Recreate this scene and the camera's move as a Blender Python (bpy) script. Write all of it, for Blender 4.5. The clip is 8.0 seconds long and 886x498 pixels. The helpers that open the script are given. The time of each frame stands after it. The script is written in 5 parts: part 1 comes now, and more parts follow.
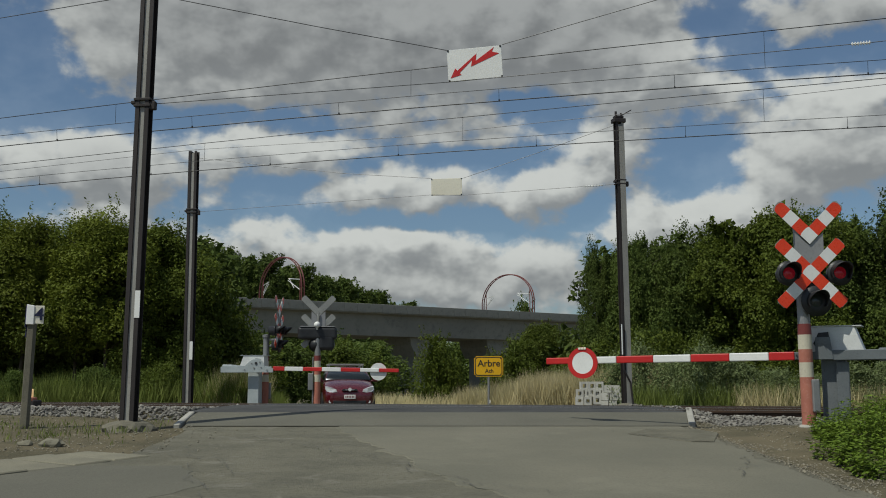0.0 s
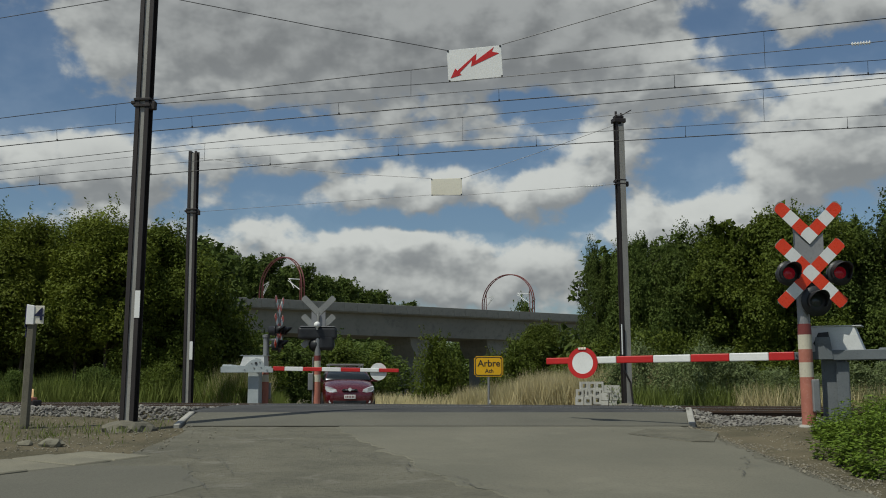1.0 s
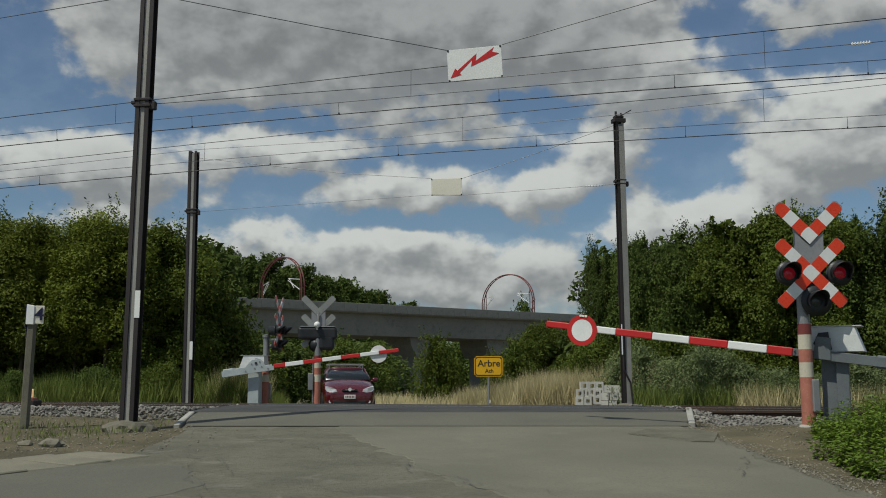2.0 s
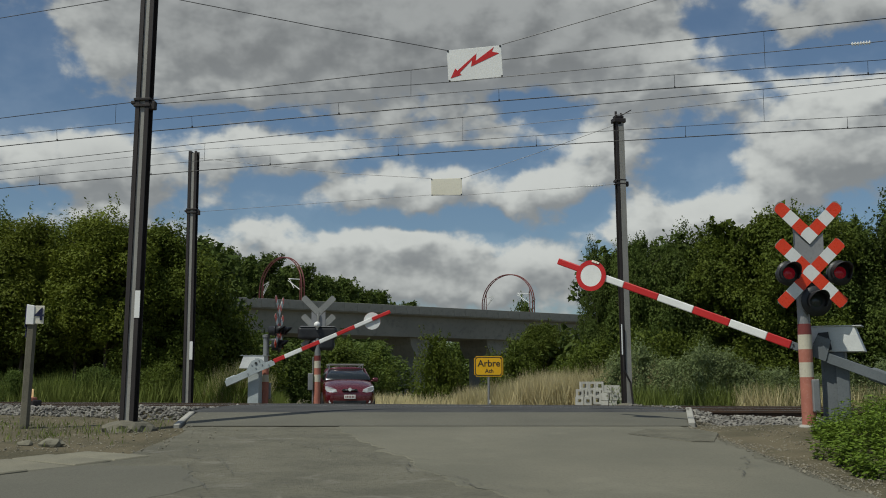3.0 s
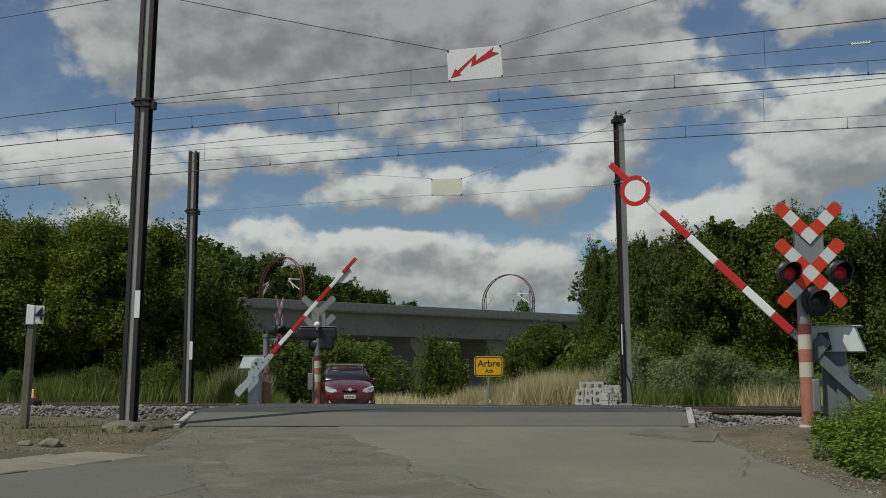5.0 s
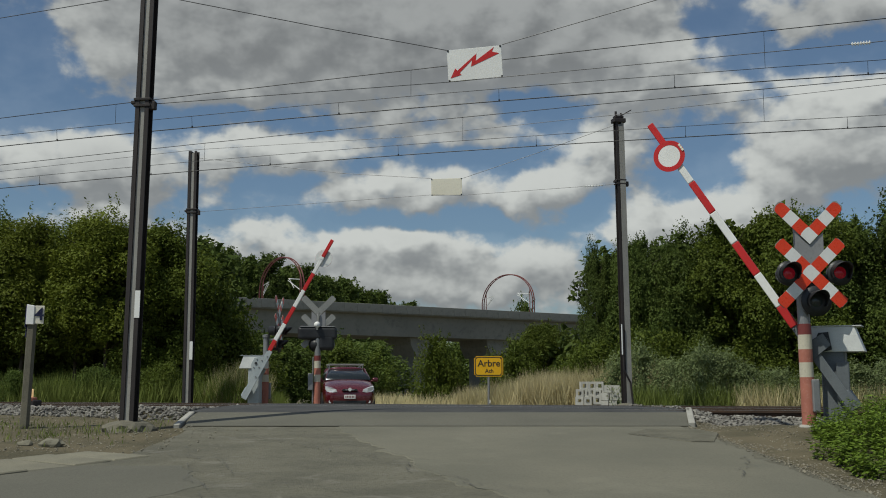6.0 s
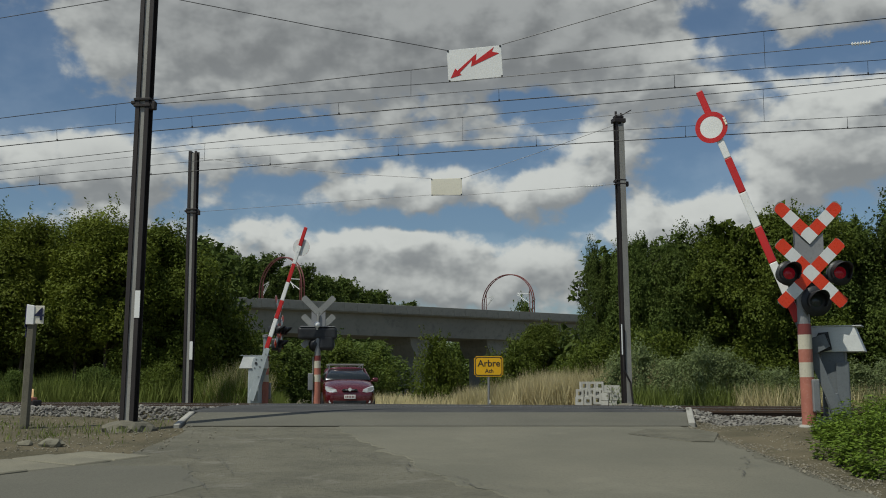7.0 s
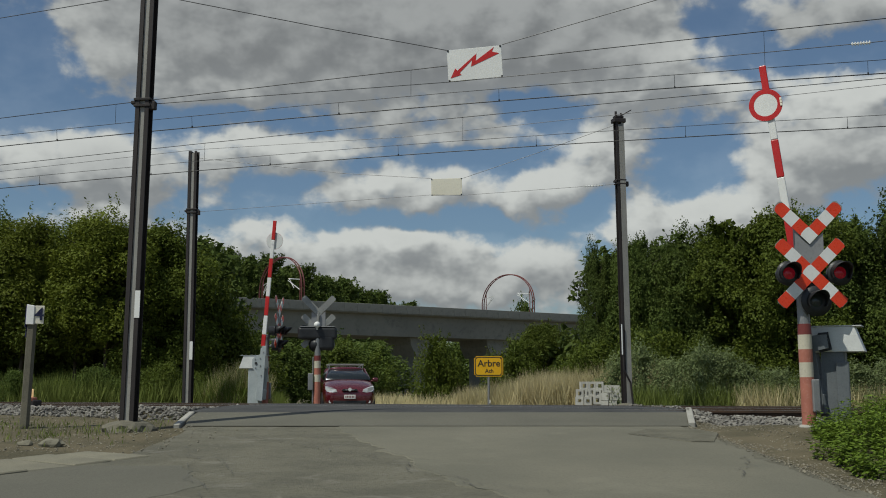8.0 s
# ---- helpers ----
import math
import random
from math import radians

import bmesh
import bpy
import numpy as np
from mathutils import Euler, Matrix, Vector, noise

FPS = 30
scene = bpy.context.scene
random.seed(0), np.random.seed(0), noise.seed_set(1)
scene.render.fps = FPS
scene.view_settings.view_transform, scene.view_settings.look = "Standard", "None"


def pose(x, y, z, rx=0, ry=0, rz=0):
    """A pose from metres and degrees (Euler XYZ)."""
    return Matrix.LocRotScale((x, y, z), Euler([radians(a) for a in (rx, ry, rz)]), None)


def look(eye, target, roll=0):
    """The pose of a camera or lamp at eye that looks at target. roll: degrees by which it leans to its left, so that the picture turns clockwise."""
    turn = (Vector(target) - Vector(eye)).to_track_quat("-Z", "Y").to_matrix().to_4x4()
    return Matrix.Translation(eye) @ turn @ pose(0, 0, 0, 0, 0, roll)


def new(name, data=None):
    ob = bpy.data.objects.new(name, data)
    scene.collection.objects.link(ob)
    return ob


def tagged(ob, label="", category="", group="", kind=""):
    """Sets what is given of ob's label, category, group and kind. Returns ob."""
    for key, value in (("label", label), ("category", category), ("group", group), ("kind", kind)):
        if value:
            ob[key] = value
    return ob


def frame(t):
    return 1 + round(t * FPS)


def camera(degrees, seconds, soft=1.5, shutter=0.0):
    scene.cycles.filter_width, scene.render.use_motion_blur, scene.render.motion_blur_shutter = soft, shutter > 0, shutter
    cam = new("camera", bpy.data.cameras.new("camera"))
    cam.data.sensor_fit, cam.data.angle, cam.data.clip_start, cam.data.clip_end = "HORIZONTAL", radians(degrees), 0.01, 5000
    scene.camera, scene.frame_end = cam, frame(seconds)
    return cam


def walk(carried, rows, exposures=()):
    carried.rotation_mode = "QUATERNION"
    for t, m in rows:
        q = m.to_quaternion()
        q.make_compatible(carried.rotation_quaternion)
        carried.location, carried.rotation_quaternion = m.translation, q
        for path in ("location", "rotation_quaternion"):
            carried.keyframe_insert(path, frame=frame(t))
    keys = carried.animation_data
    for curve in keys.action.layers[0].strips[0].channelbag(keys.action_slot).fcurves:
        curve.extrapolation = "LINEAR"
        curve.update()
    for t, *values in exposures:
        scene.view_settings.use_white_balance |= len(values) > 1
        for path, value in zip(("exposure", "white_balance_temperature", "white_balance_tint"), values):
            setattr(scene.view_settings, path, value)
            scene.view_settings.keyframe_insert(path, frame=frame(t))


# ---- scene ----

# ------------------------------------------------------------------ camera
cam = camera(45, 8.0, soft=1.0)
EYE = pose(0, 0, 0.42, 97.2, 0, 0)
walk(cam, [(0, EYE), (8.0, EYE)], exposures=[(0, -0.10, 6500, 4), (8.0, -0.10, 6500, 4)])

# ------------------------------------------------------------------ world and sun
SUN_SHIFT = (0.46, 0.40)          # way a shadow runs for each metre of height
SUN_ELEVATION = math.atan(1 / math.hypot(*SUN_SHIFT))
SUN_AZIMUTH = math.atan2(-SUN_SHIFT[0], -SUN_SHIFT[1])


def link(tree, a, b):
    tree.links.new(a, b)


def math_node(tree, op, a, b=None, c=None, clamp=False):
    n = tree.nodes.new("ShaderNodeMath")
    n.operation, n.use_clamp = op, clamp
    for i, v in enumerate((a, b, c)):
        if v is None:
            continue
        if isinstance(v, (int, float)):
            n.inputs[i].default_value = v
        else:
            link(tree, v, n.inputs[i])
    return n.outputs[0]


def vec_node(tree, op, a, b=None, c=None):
    n = tree.nodes.new("ShaderNodeVectorMath")
    n.operation = op
    for i, v in enumerate((a, b, c)):
        if v is None:
            continue
        if isinstance(v, (tuple, list)):
            n.inputs[i].default_value = v
        else:
            link(tree, v, n.inputs[i])
    return n


def smooth_node(tree, v, lo, hi, to_lo=0.0, to_hi=1.0):
    n = tree.nodes.new("ShaderNodeMapRange")
    n.interpolation_type = "SMOOTHSTEP"
    n.inputs[1].default_value, n.inputs[2].default_value = lo, hi
    n.inputs[3].default_value, n.inputs[4].default_value = to_lo, to_hi
    link(tree, v, n.inputs[0])
    return n.outputs[0]


def mix_node(tree, fac, a, b):
    n = tree.nodes.new("ShaderNodeMix")
    n.data_type = "RGBA"
    for sock, v in ((n.inputs[0], fac), (n.inputs[6], a), (n.inputs[7], b)):
        if isinstance(v, (int, float)):
            sock.default_value = v
        elif isinstance(v, (tuple, list)):
            sock.default_value = (*v[:3], 1)
        else:
            link(tree, v, sock)
    return n.outputs[2]


def noise_node(tree, vec, scale, detail=4.0, rough=0.55, distortion=0.0):
    n = tree.nodes.new("ShaderNodeTexNoise")
    n.inputs["Scale"].default_value, n.inputs["Detail"].default_value = scale, detail
    n.inputs["Roughness"].default_value, n.inputs["Distortion"].default_value = rough, distortion
    if vec is not None:
        link(tree, vec, n.inputs["Vector"])
    return n.outputs[0]


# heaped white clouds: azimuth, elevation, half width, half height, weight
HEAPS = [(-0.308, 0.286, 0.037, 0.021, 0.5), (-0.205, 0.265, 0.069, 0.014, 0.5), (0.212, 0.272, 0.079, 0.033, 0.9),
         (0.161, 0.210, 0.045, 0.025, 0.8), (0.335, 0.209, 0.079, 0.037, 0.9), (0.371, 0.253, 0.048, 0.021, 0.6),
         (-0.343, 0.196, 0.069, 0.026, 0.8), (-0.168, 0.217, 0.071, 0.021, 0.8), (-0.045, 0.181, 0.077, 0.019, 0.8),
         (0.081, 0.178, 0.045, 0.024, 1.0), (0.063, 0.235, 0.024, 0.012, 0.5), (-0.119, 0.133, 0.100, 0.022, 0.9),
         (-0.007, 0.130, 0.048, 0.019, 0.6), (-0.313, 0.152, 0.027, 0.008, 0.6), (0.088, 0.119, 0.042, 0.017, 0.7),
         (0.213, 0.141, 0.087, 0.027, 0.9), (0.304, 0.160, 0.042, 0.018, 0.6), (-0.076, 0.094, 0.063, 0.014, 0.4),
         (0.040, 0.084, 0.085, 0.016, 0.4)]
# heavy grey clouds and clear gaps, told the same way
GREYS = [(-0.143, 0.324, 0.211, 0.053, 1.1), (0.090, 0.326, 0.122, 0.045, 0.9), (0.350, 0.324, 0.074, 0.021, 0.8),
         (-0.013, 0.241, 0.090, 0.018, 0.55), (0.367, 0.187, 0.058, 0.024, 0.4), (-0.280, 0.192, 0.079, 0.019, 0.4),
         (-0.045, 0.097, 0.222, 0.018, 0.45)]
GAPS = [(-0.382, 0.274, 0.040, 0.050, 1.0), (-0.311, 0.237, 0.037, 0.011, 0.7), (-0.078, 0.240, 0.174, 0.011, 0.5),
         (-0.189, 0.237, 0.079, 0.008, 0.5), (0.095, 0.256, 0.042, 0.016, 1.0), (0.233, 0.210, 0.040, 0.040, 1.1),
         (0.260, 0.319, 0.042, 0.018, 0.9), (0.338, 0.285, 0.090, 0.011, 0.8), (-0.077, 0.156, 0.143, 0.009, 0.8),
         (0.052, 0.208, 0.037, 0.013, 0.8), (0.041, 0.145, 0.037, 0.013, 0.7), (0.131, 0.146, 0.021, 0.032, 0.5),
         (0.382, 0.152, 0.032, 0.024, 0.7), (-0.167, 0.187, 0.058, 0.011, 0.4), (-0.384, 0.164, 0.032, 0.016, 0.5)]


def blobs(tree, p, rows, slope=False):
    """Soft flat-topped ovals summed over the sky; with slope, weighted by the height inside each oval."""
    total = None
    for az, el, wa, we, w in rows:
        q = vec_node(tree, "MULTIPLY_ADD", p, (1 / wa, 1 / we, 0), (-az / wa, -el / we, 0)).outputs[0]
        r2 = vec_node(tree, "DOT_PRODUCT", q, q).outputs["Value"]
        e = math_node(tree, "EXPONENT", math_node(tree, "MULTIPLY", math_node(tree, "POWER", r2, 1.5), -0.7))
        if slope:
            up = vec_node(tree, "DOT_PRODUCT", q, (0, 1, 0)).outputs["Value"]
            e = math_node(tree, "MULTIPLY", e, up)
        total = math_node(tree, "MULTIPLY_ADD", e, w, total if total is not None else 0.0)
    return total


def sky_world():
    w = bpy.data.worlds.new("sky")
    scene.world = w
    w.use_nodes = True
    t = w.node_tree
    t.nodes.clear()
    out, bg = t.nodes.new("ShaderNodeOutputWorld"), t.nodes.new("ShaderNodeBackground")
    sky = t.nodes.new("ShaderNodeTexSky")
    sky.sky_type, sky.sun_disc = "NISHITA", False
    sky.sun_elevation, sky.sun_rotation = SUN_ELEVATION, SUN_AZIMUTH
    sky.air_density, sky.dust_density, sky.ozone_density = 1.0, 0.6, 2.5
    co = t.nodes.new("ShaderNodeTexCoord").outputs["Generated"]
    sep = t.nodes.new("ShaderNodeSeparateXYZ")
    link(t, co, sep.inputs[0])
    x, y, z = sep.outputs
    az, el = math_node(t, "ARCTAN2", x, y), math_node(t, "ARCSINE", z)
    comb = t.nodes.new("ShaderNodeCombineXYZ")
    link(t, az, comb.inputs[0]), link(t, el, comb.inputs[1])
    flat = comb.outputs[0]
    # ragged outlines: the heaps and gaps are looked up through a warp
    warp = t.nodes.new("ShaderNodeTexNoise")
    warp.inputs["Scale"].default_value, warp.inputs["Detail"].default_value = 20.0, 5.0
    link(t, flat, warp.inputs["Vector"])
    shift = vec_node(t, "MULTIPLY_ADD", warp.outputs["Color"], (0.050, 0.034, 0.0), (-0.025, -0.017, 0.0)).outputs[0]
    p = vec_node(t, "ADD", flat, shift).outputs[0]

    def density(plain, vec, detail):
        s = vec_node(t, "MULTIPLY", plain, (1.0, 1.35, 1.0)).outputs[0]
        big = noise_node(t, s, 8.0, 3.0, 0.5, 0.2)
        puff = noise_node(t, s, 30.0, detail, 0.54, 0.1)
        d = math_node(t, "MULTIPLY_ADD", big, 0.9, math_node(t, "MULTIPLY_ADD", puff, 1.15, -1.02))
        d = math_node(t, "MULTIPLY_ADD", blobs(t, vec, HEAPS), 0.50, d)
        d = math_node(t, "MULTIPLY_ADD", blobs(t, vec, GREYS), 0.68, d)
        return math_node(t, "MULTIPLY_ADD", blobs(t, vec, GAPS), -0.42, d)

    d0, soft = density(flat, p, 9.0), density(flat, p, 3.0)
    up = (-0.010, 0.018, 0.0)
    above = density(vec_node(t, "ADD", flat, up).outputs[0], vec_node(t, "ADD", p, up).outputs[0], 3.0)
    cover = smooth_node(t, d0, -0.06, 0.30)
    rim = math_node(t, "MULTIPLY_ADD", d0, 0.30, math_node(t, "MULTIPLY_ADD", soft, 0.70, math_node(t, "MULTIPLY", above, -1.0)))
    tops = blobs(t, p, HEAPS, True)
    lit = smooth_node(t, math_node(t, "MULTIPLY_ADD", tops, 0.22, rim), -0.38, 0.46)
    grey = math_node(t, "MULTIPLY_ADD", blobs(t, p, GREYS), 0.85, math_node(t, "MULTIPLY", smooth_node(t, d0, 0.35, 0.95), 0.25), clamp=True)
    white = mix_node(t, lit, (2.7, 2.78, 2.92), (6.3, 6.3, 6.2))
    dull = mix_node(t, lit, (2.15, 2.19, 2.28), (3.75, 3.78, 3.84))
    cloud = mix_node(t, grey, white, dull)
    tint = t.nodes.new("ShaderNodeMix")
    tint.data_type, tint.blend_type = "RGBA", "MULTIPLY"
    tint.inputs[0].default_value = 1.0
    link(t, sky.outputs[0], tint.inputs[6])
    tint.inputs[7].default_value = (0.58, 0.65, 0.72, 1)
    col = mix_node(t, math_node(t, "MULTIPLY_ADD", cover, 0.86, 0.11), tint.outputs[2], cloud)
    link(t, col, bg.inputs[0])
    bg.inputs[1].default_value = 0.1
    link(t, bg.outputs[0], out.inputs[0])


sky_world()
sun = new("sun", bpy.data.lights.new("sun", "SUN"))
sun.data.energy, sun.data.angle, sun.data.color = 3.3, radians(0.6), (1.0, 0.96, 0.87)
sun.matrix_world = look((0, 0, 30), (SUN_SHIFT[0] * 30, SUN_SHIFT[1] * 30, 0))

# ------------------------------------------------------------------ materials


def material(name, colours, rough=0.7, metal=0.0, scales=(2.0, 25.0), bump=0.2, bump_scale=60.0, per_object=0.0,
             island=0.0, spec=0.4, translucent=0.0, distance=0.01, stain=None):
    """Two or three colours mixed by coarse and fine noise, with bump; real-world coordinates."""
    m = bpy.data.materials.new(name)
    m.use_nodes = True
    t = m.node_tree
    b = t.nodes["Principled BSDF"]
    geo = t.nodes.new("ShaderNodeNewGeometry")
    tc = t.nodes.new("ShaderNodeTexCoord").outputs["Object"]
    coarse = noise_node(t, tc, scales[0], 5.0, 0.6)
    fine = noise_node(t, tc, scales[1], 4.0, 0.6)
    f = smooth_node(t, coarse, 0.32, 0.68)
    col = mix_node(t, f, colours[0], colours[1])
    third = colours[2] if len(colours) > 2 else [c * 0.75 for c in colours[0]]
    col = mix_node(t, smooth_node(t, fine, 0.5, 0.75, 0.0, 0.6), col, third)
    if stain:
        s = noise_node(t, tc, stain[1], 6.0, 0.7, 0.6)
        col = mix_node(t, smooth_node(t, s, 0.55, 0.68, 0.0, stain[2]), col, stain[0])
    vary = None
    if island:
        vary = math_node(t, "MULTIPLY_ADD", geo.outputs["Random Per Island"], island, 1 - island / 2)
    if per_object:
        info = t.nodes.new("ShaderNodeObjectInfo").outputs["Random"]
        v2 = math_node(t, "MULTIPLY_ADD", info, per_object, 1 - per_object / 2)
        vary = v2 if vary is None else math_node(t, "MULTIPLY", vary, v2)
    if vary is not None:
        hsv = t.nodes.new("ShaderNodeHueSaturation")
        link(t, vary, hsv.inputs["Value"])
        link(t, col, hsv.inputs["Color"])
        col = hsv.outputs[0]
    link(t, col, b.inputs["Base Color"])
    link(t, smooth_node(t, fine, 0.3, 0.7, max(rough - 0.12, 0.05), min(rough + 0.1, 1.0)), b.inputs["Roughness"])
    b.inputs["Metallic"].default_value = metal
    b.inputs["Specular IOR Level"].default_value = spec
    if bump:
        bn = t.nodes.new("ShaderNodeBump")
        bn.inputs["Strength"].default_value, bn.inputs["Distance"].default_value = bump, distance
        link(t, noise_node(t, tc, bump_scale, 5.0, 0.65), bn.inputs["Height"])
        link(t, bn.outputs[0], b.inputs["Normal"])
    if translucent:
        tr = t.nodes.new("ShaderNodeBsdfTranslucent")
        link(t, col, tr.inputs[0])
        mx = t.nodes.new("ShaderNodeMixShader")
        mx.inputs[0].default_value = translucent
        link(t, b.outputs[0], mx.inputs[1]), link(t, tr.outputs[0], mx.inputs[2])
        link(t, mx.outputs[0], t.nodes["Material Output"].inputs[0])
    return m


ASPHALT = material("asphalt", [(0.151, 0.145, 0.112), (0.182, 0.172, 0.132), (0.107, 0.102, 0.082)], 0.9, 0, (0.55, 45), 0.6, 110, spec=0.25,
                   stain=((0.205, 0.195, 0.150), 0.6, 0.6))
ASPHALT_OLD = material("old_asphalt", [(0.133, 0.127, 0.098), (0.178, 0.168, 0.127), (0.090, 0.087, 0.070)], 0.92, 0, (1.6, 22), 1.0, 55, spec=0.2, distance=0.02,
                       stain=((0.225, 0.212, 0.175), 1.9, 0.7))
ASPHALT_DARK = material("dark_asphalt", [(0.050, 0.050, 0.050), (0.075, 0.074, 0.072)], 0.85, 0, (1.0, 70), 0.4, 120, spec=0.25)
SOIL = material("soil", [(0.153, 0.130, 0.084), (0.090, 0.082, 0.053), (0.204, 0.175, 0.119)], 0.95, 0, (1.3, 22), 1.0, 30, distance=0.03, spec=0.15)
CONCRETE = material("concrete", [(0.40, 0.385, 0.34), (0.31, 0.30, 0.265), (0.25, 0.24, 0.215)], 0.85, 0, (1.5, 40), 0.3, 80, per_object=0.2)
VIADUCT = material("viaduct_concrete", [(0.250, 0.250, 0.222), (0.210, 0.211, 0.190), (0.165, 0.166, 0.150)], 0.85, 0, (0.12, 1.6), 0.15, 3,
                   stain=((0.12, 0.12, 0.12), 0.35, 0.5))
GRIT = material("grit", [(0.25, 0.225, 0.170), (0.20, 0.18, 0.135), (0.30, 0.275, 0.22)], 0.9, 0, (1.3, 40), 0.3, 60, island=0.4)
STONE = material("ballast_stone", [(0.235, 0.220, 0.192), (0.160, 0.150, 0.135), (0.30, 0.285, 0.255)], 0.9, 0, (0.7, 40), 0.4, 60, island=0.8)
RUST = material("rail_rust", [(0.085, 0.052, 0.034), (0.055, 0.036, 0.026)], 0.7, 0.3, (3, 60), 0.2, 90)
RAIL_TOP = material("rail_head", [(0.45, 0.42, 0.40), (0.35, 0.31, 0.28)], 0.3, 0.9, (4, 40), 0.05, 90)
SLEEPER = material("sleeper_concrete", [(0.30, 0.28, 0.25), (0.22, 0.20, 0.17)], 0.9, 0, (3, 50), 0.3, 70)
STEEL = material("galvanised_steel", [(0.30, 0.30, 0.30), (0.23, 0.235, 0.24), (0.36, 0.36, 0.36)], 0.55, 0.5, (2.0, 40), 0.1, 70)
# mast steel with shade and sunlight painted in; the dark one also serves fittings
POLE_DARK = material("mast_steel_dark_shaded", [(0.034, 0.029, 0.029), (0.050, 0.042, 0.040)], 0.6, 0.3, (1.5, 40), 0.15, 60)
POLE_LIT = material("mast_steel_lit", [(0.34, 0.33, 0.30), (0.27, 0.262, 0.245), (0.20, 0.19, 0.18)], 0.6, 0.1, (1.2, 30), 0.1, 60)
WIRE = material("wire_dark", [(0.030, 0.030, 0.032), (0.045, 0.045, 0.045)], 0.5, 0.6, (3, 40), 0)
WIRE_PALE = material("wire_pale", [(0.13, 0.13, 0.135), (0.10, 0.10, 0.105)], 0.5, 0.6, (3, 40), 0)
WHITE = material("white_paint", [(0.80, 0.80, 0.78), (0.74, 0.74, 0.72), (0.64, 0.64, 0.61)], 0.45, 0, (2.5, 35), 0.05, 60)
CREAM = material("cream_sign_back", [(0.84, 0.80, 0.67), (0.78, 0.74, 0.61)], 0.6, 0, (2.0, 30), 0.05, 60)
RED = material("red_paint", [(0.55, 0.022, 0.022), (0.47, 0.020, 0.020), (0.40, 0.03, 0.025)], 0.4, 0, (2.5, 35), 0.05, 60)
ORANGE_RED = material("orange_red_reflective", [(0.76, 0.058, 0.018), (0.66, 0.050, 0.016)], 0.35, 0, (4, 35), 0.05, 60)
POST_RED = material("faded_red_paint", [(0.44, 0.165, 0.115), (0.35, 0.125, 0.09), (0.50, 0.25, 0.20)], 0.65, 0, (3, 30), 0.1, 50)
POST_DARK_RED = material("post_dark_red_paint", [(0.22, 0.05, 0.045), (0.17, 0.04, 0.036)], 0.5, 0, (3, 30), 0.1, 50)
POST_WHITE = material("faded_white_paint", [(0.62, 0.57, 0.45), (0.52, 0.48, 0.38), (0.44, 0.40, 0.32)], 0.65, 0, (3, 30), 0.1, 50)
GREY_BACK = material("grey_sign_back", [(0.34, 0.34, 0.32), (0.28, 0.28, 0.265)], 0.55, 0.3, (3, 30), 0.05, 60)
PLATE_GREY = material("grey_plate", [(0.30, 0.30, 0.305), (0.26, 0.26, 0.265)], 0.55, 0.2, (3, 30), 0.05, 60)
BLACK = material("black_plastic", [(0.020, 0.021, 0.024), (0.032, 0.033, 0.036)], 0.45, 0, (5, 60), 0.1, 80)
CABINET = material("cabinet_grey_paint", [(0.155, 0.17, 0.18), (0.125, 0.14, 0.15), (0.10, 0.11, 0.115)], 0.6, 0.1, (3, 40), 0.1, 60)
RAMP = material("ramp_asphalt", [(0.120, 0.116, 0.093), (0.141, 0.135, 0.107), (0.092, 0.089, 0.072)], 0.9, 0, (0.6, 45), 0.5, 110, spec=0.25)
BLOCK = material("block_concrete", [(0.56, 0.545, 0.49), (0.47, 0.455, 0.41), (0.38, 0.37, 0.33)], 0.9, 0, (4, 40), 0.2, 60, per_object=0.2)
# the cabinet grey again, lightened so that sunlight is in the colour
CABINET_SUNLIT = material("cabinet_sunlit_paint", [(0.42, 0.46, 0.47), (0.34, 0.38, 0.39), (0.28, 0.30, 0.31)], 0.6, 0.1, (3, 40), 0.1, 60)
WEATHERED = material("weathered_concrete", [(0.17, 0.155, 0.115), (0.12, 0.112, 0.085), (0.075, 0.072, 0.06)], 0.9, 0, (4, 40), 0.5, 60)
PAVING = material("paving_concrete", [(0.219, 0.203, 0.148), (0.171, 0.160, 0.119), (0.128, 0.118, 0.089)], 0.9, 0, (1.5, 40), 0.4, 80, per_object=0.2)
CABINET_WHITE = material("cabinet_white_paint", [(0.72, 0.73, 0.71), (0.62, 0.63, 0.62), (0.5, 0.5, 0.49)], 0.5, 0, (3, 40), 0.05, 60)
YELLOW = material("sign_yellow", [(0.76, 0.42, 0.010), (0.70, 0.38, 0.008)], 0.45, 0, (4, 40), 0.03, 60)
SIGN_BLACK = material("sign_black", [(0.018, 0.018, 0.018), (0.026, 0.026, 0.026)], 0.5, 0, (4, 40), 0)
ARCH_RED = material("arch_red_paint", [(0.17, 0.05, 0.045), (0.13, 0.042, 0.04)], 0.6, 0.1, (0.5, 6), 0)


def lamp_material(name, colour, strength):
    m = bpy.data.materials.new(name)
    m.use_nodes = True
    t = m.node_tree
    b = t.nodes["Principled BSDF"]
    tc = t.nodes.new("ShaderNodeTexCoord").outputs["Object"]
    v = t.nodes.new("ShaderNodeTexVoronoi")
    v.inputs["Scale"].default_value = 55
    link(t, tc, v.inputs["Vector"])
    col = mix_node(t, v.outputs[0], colour, [c * 0.6 for c in colour])
    link(t, col, b.inputs["Base Color"]), link(t, col, b.inputs["Emission Color"])
    b.inputs["Emission Strength"].default_value = strength
    b.inputs["Roughness"].default_value = 0.15
    return m


LAMP_RED = lamp_material("red_lamp_lens", (0.42, 0.012, 0.028), 0.14)
LAMP_DARK = lamp_material("unlit_lamp_lens", (0.05, 0.06, 0.065), 0.0)

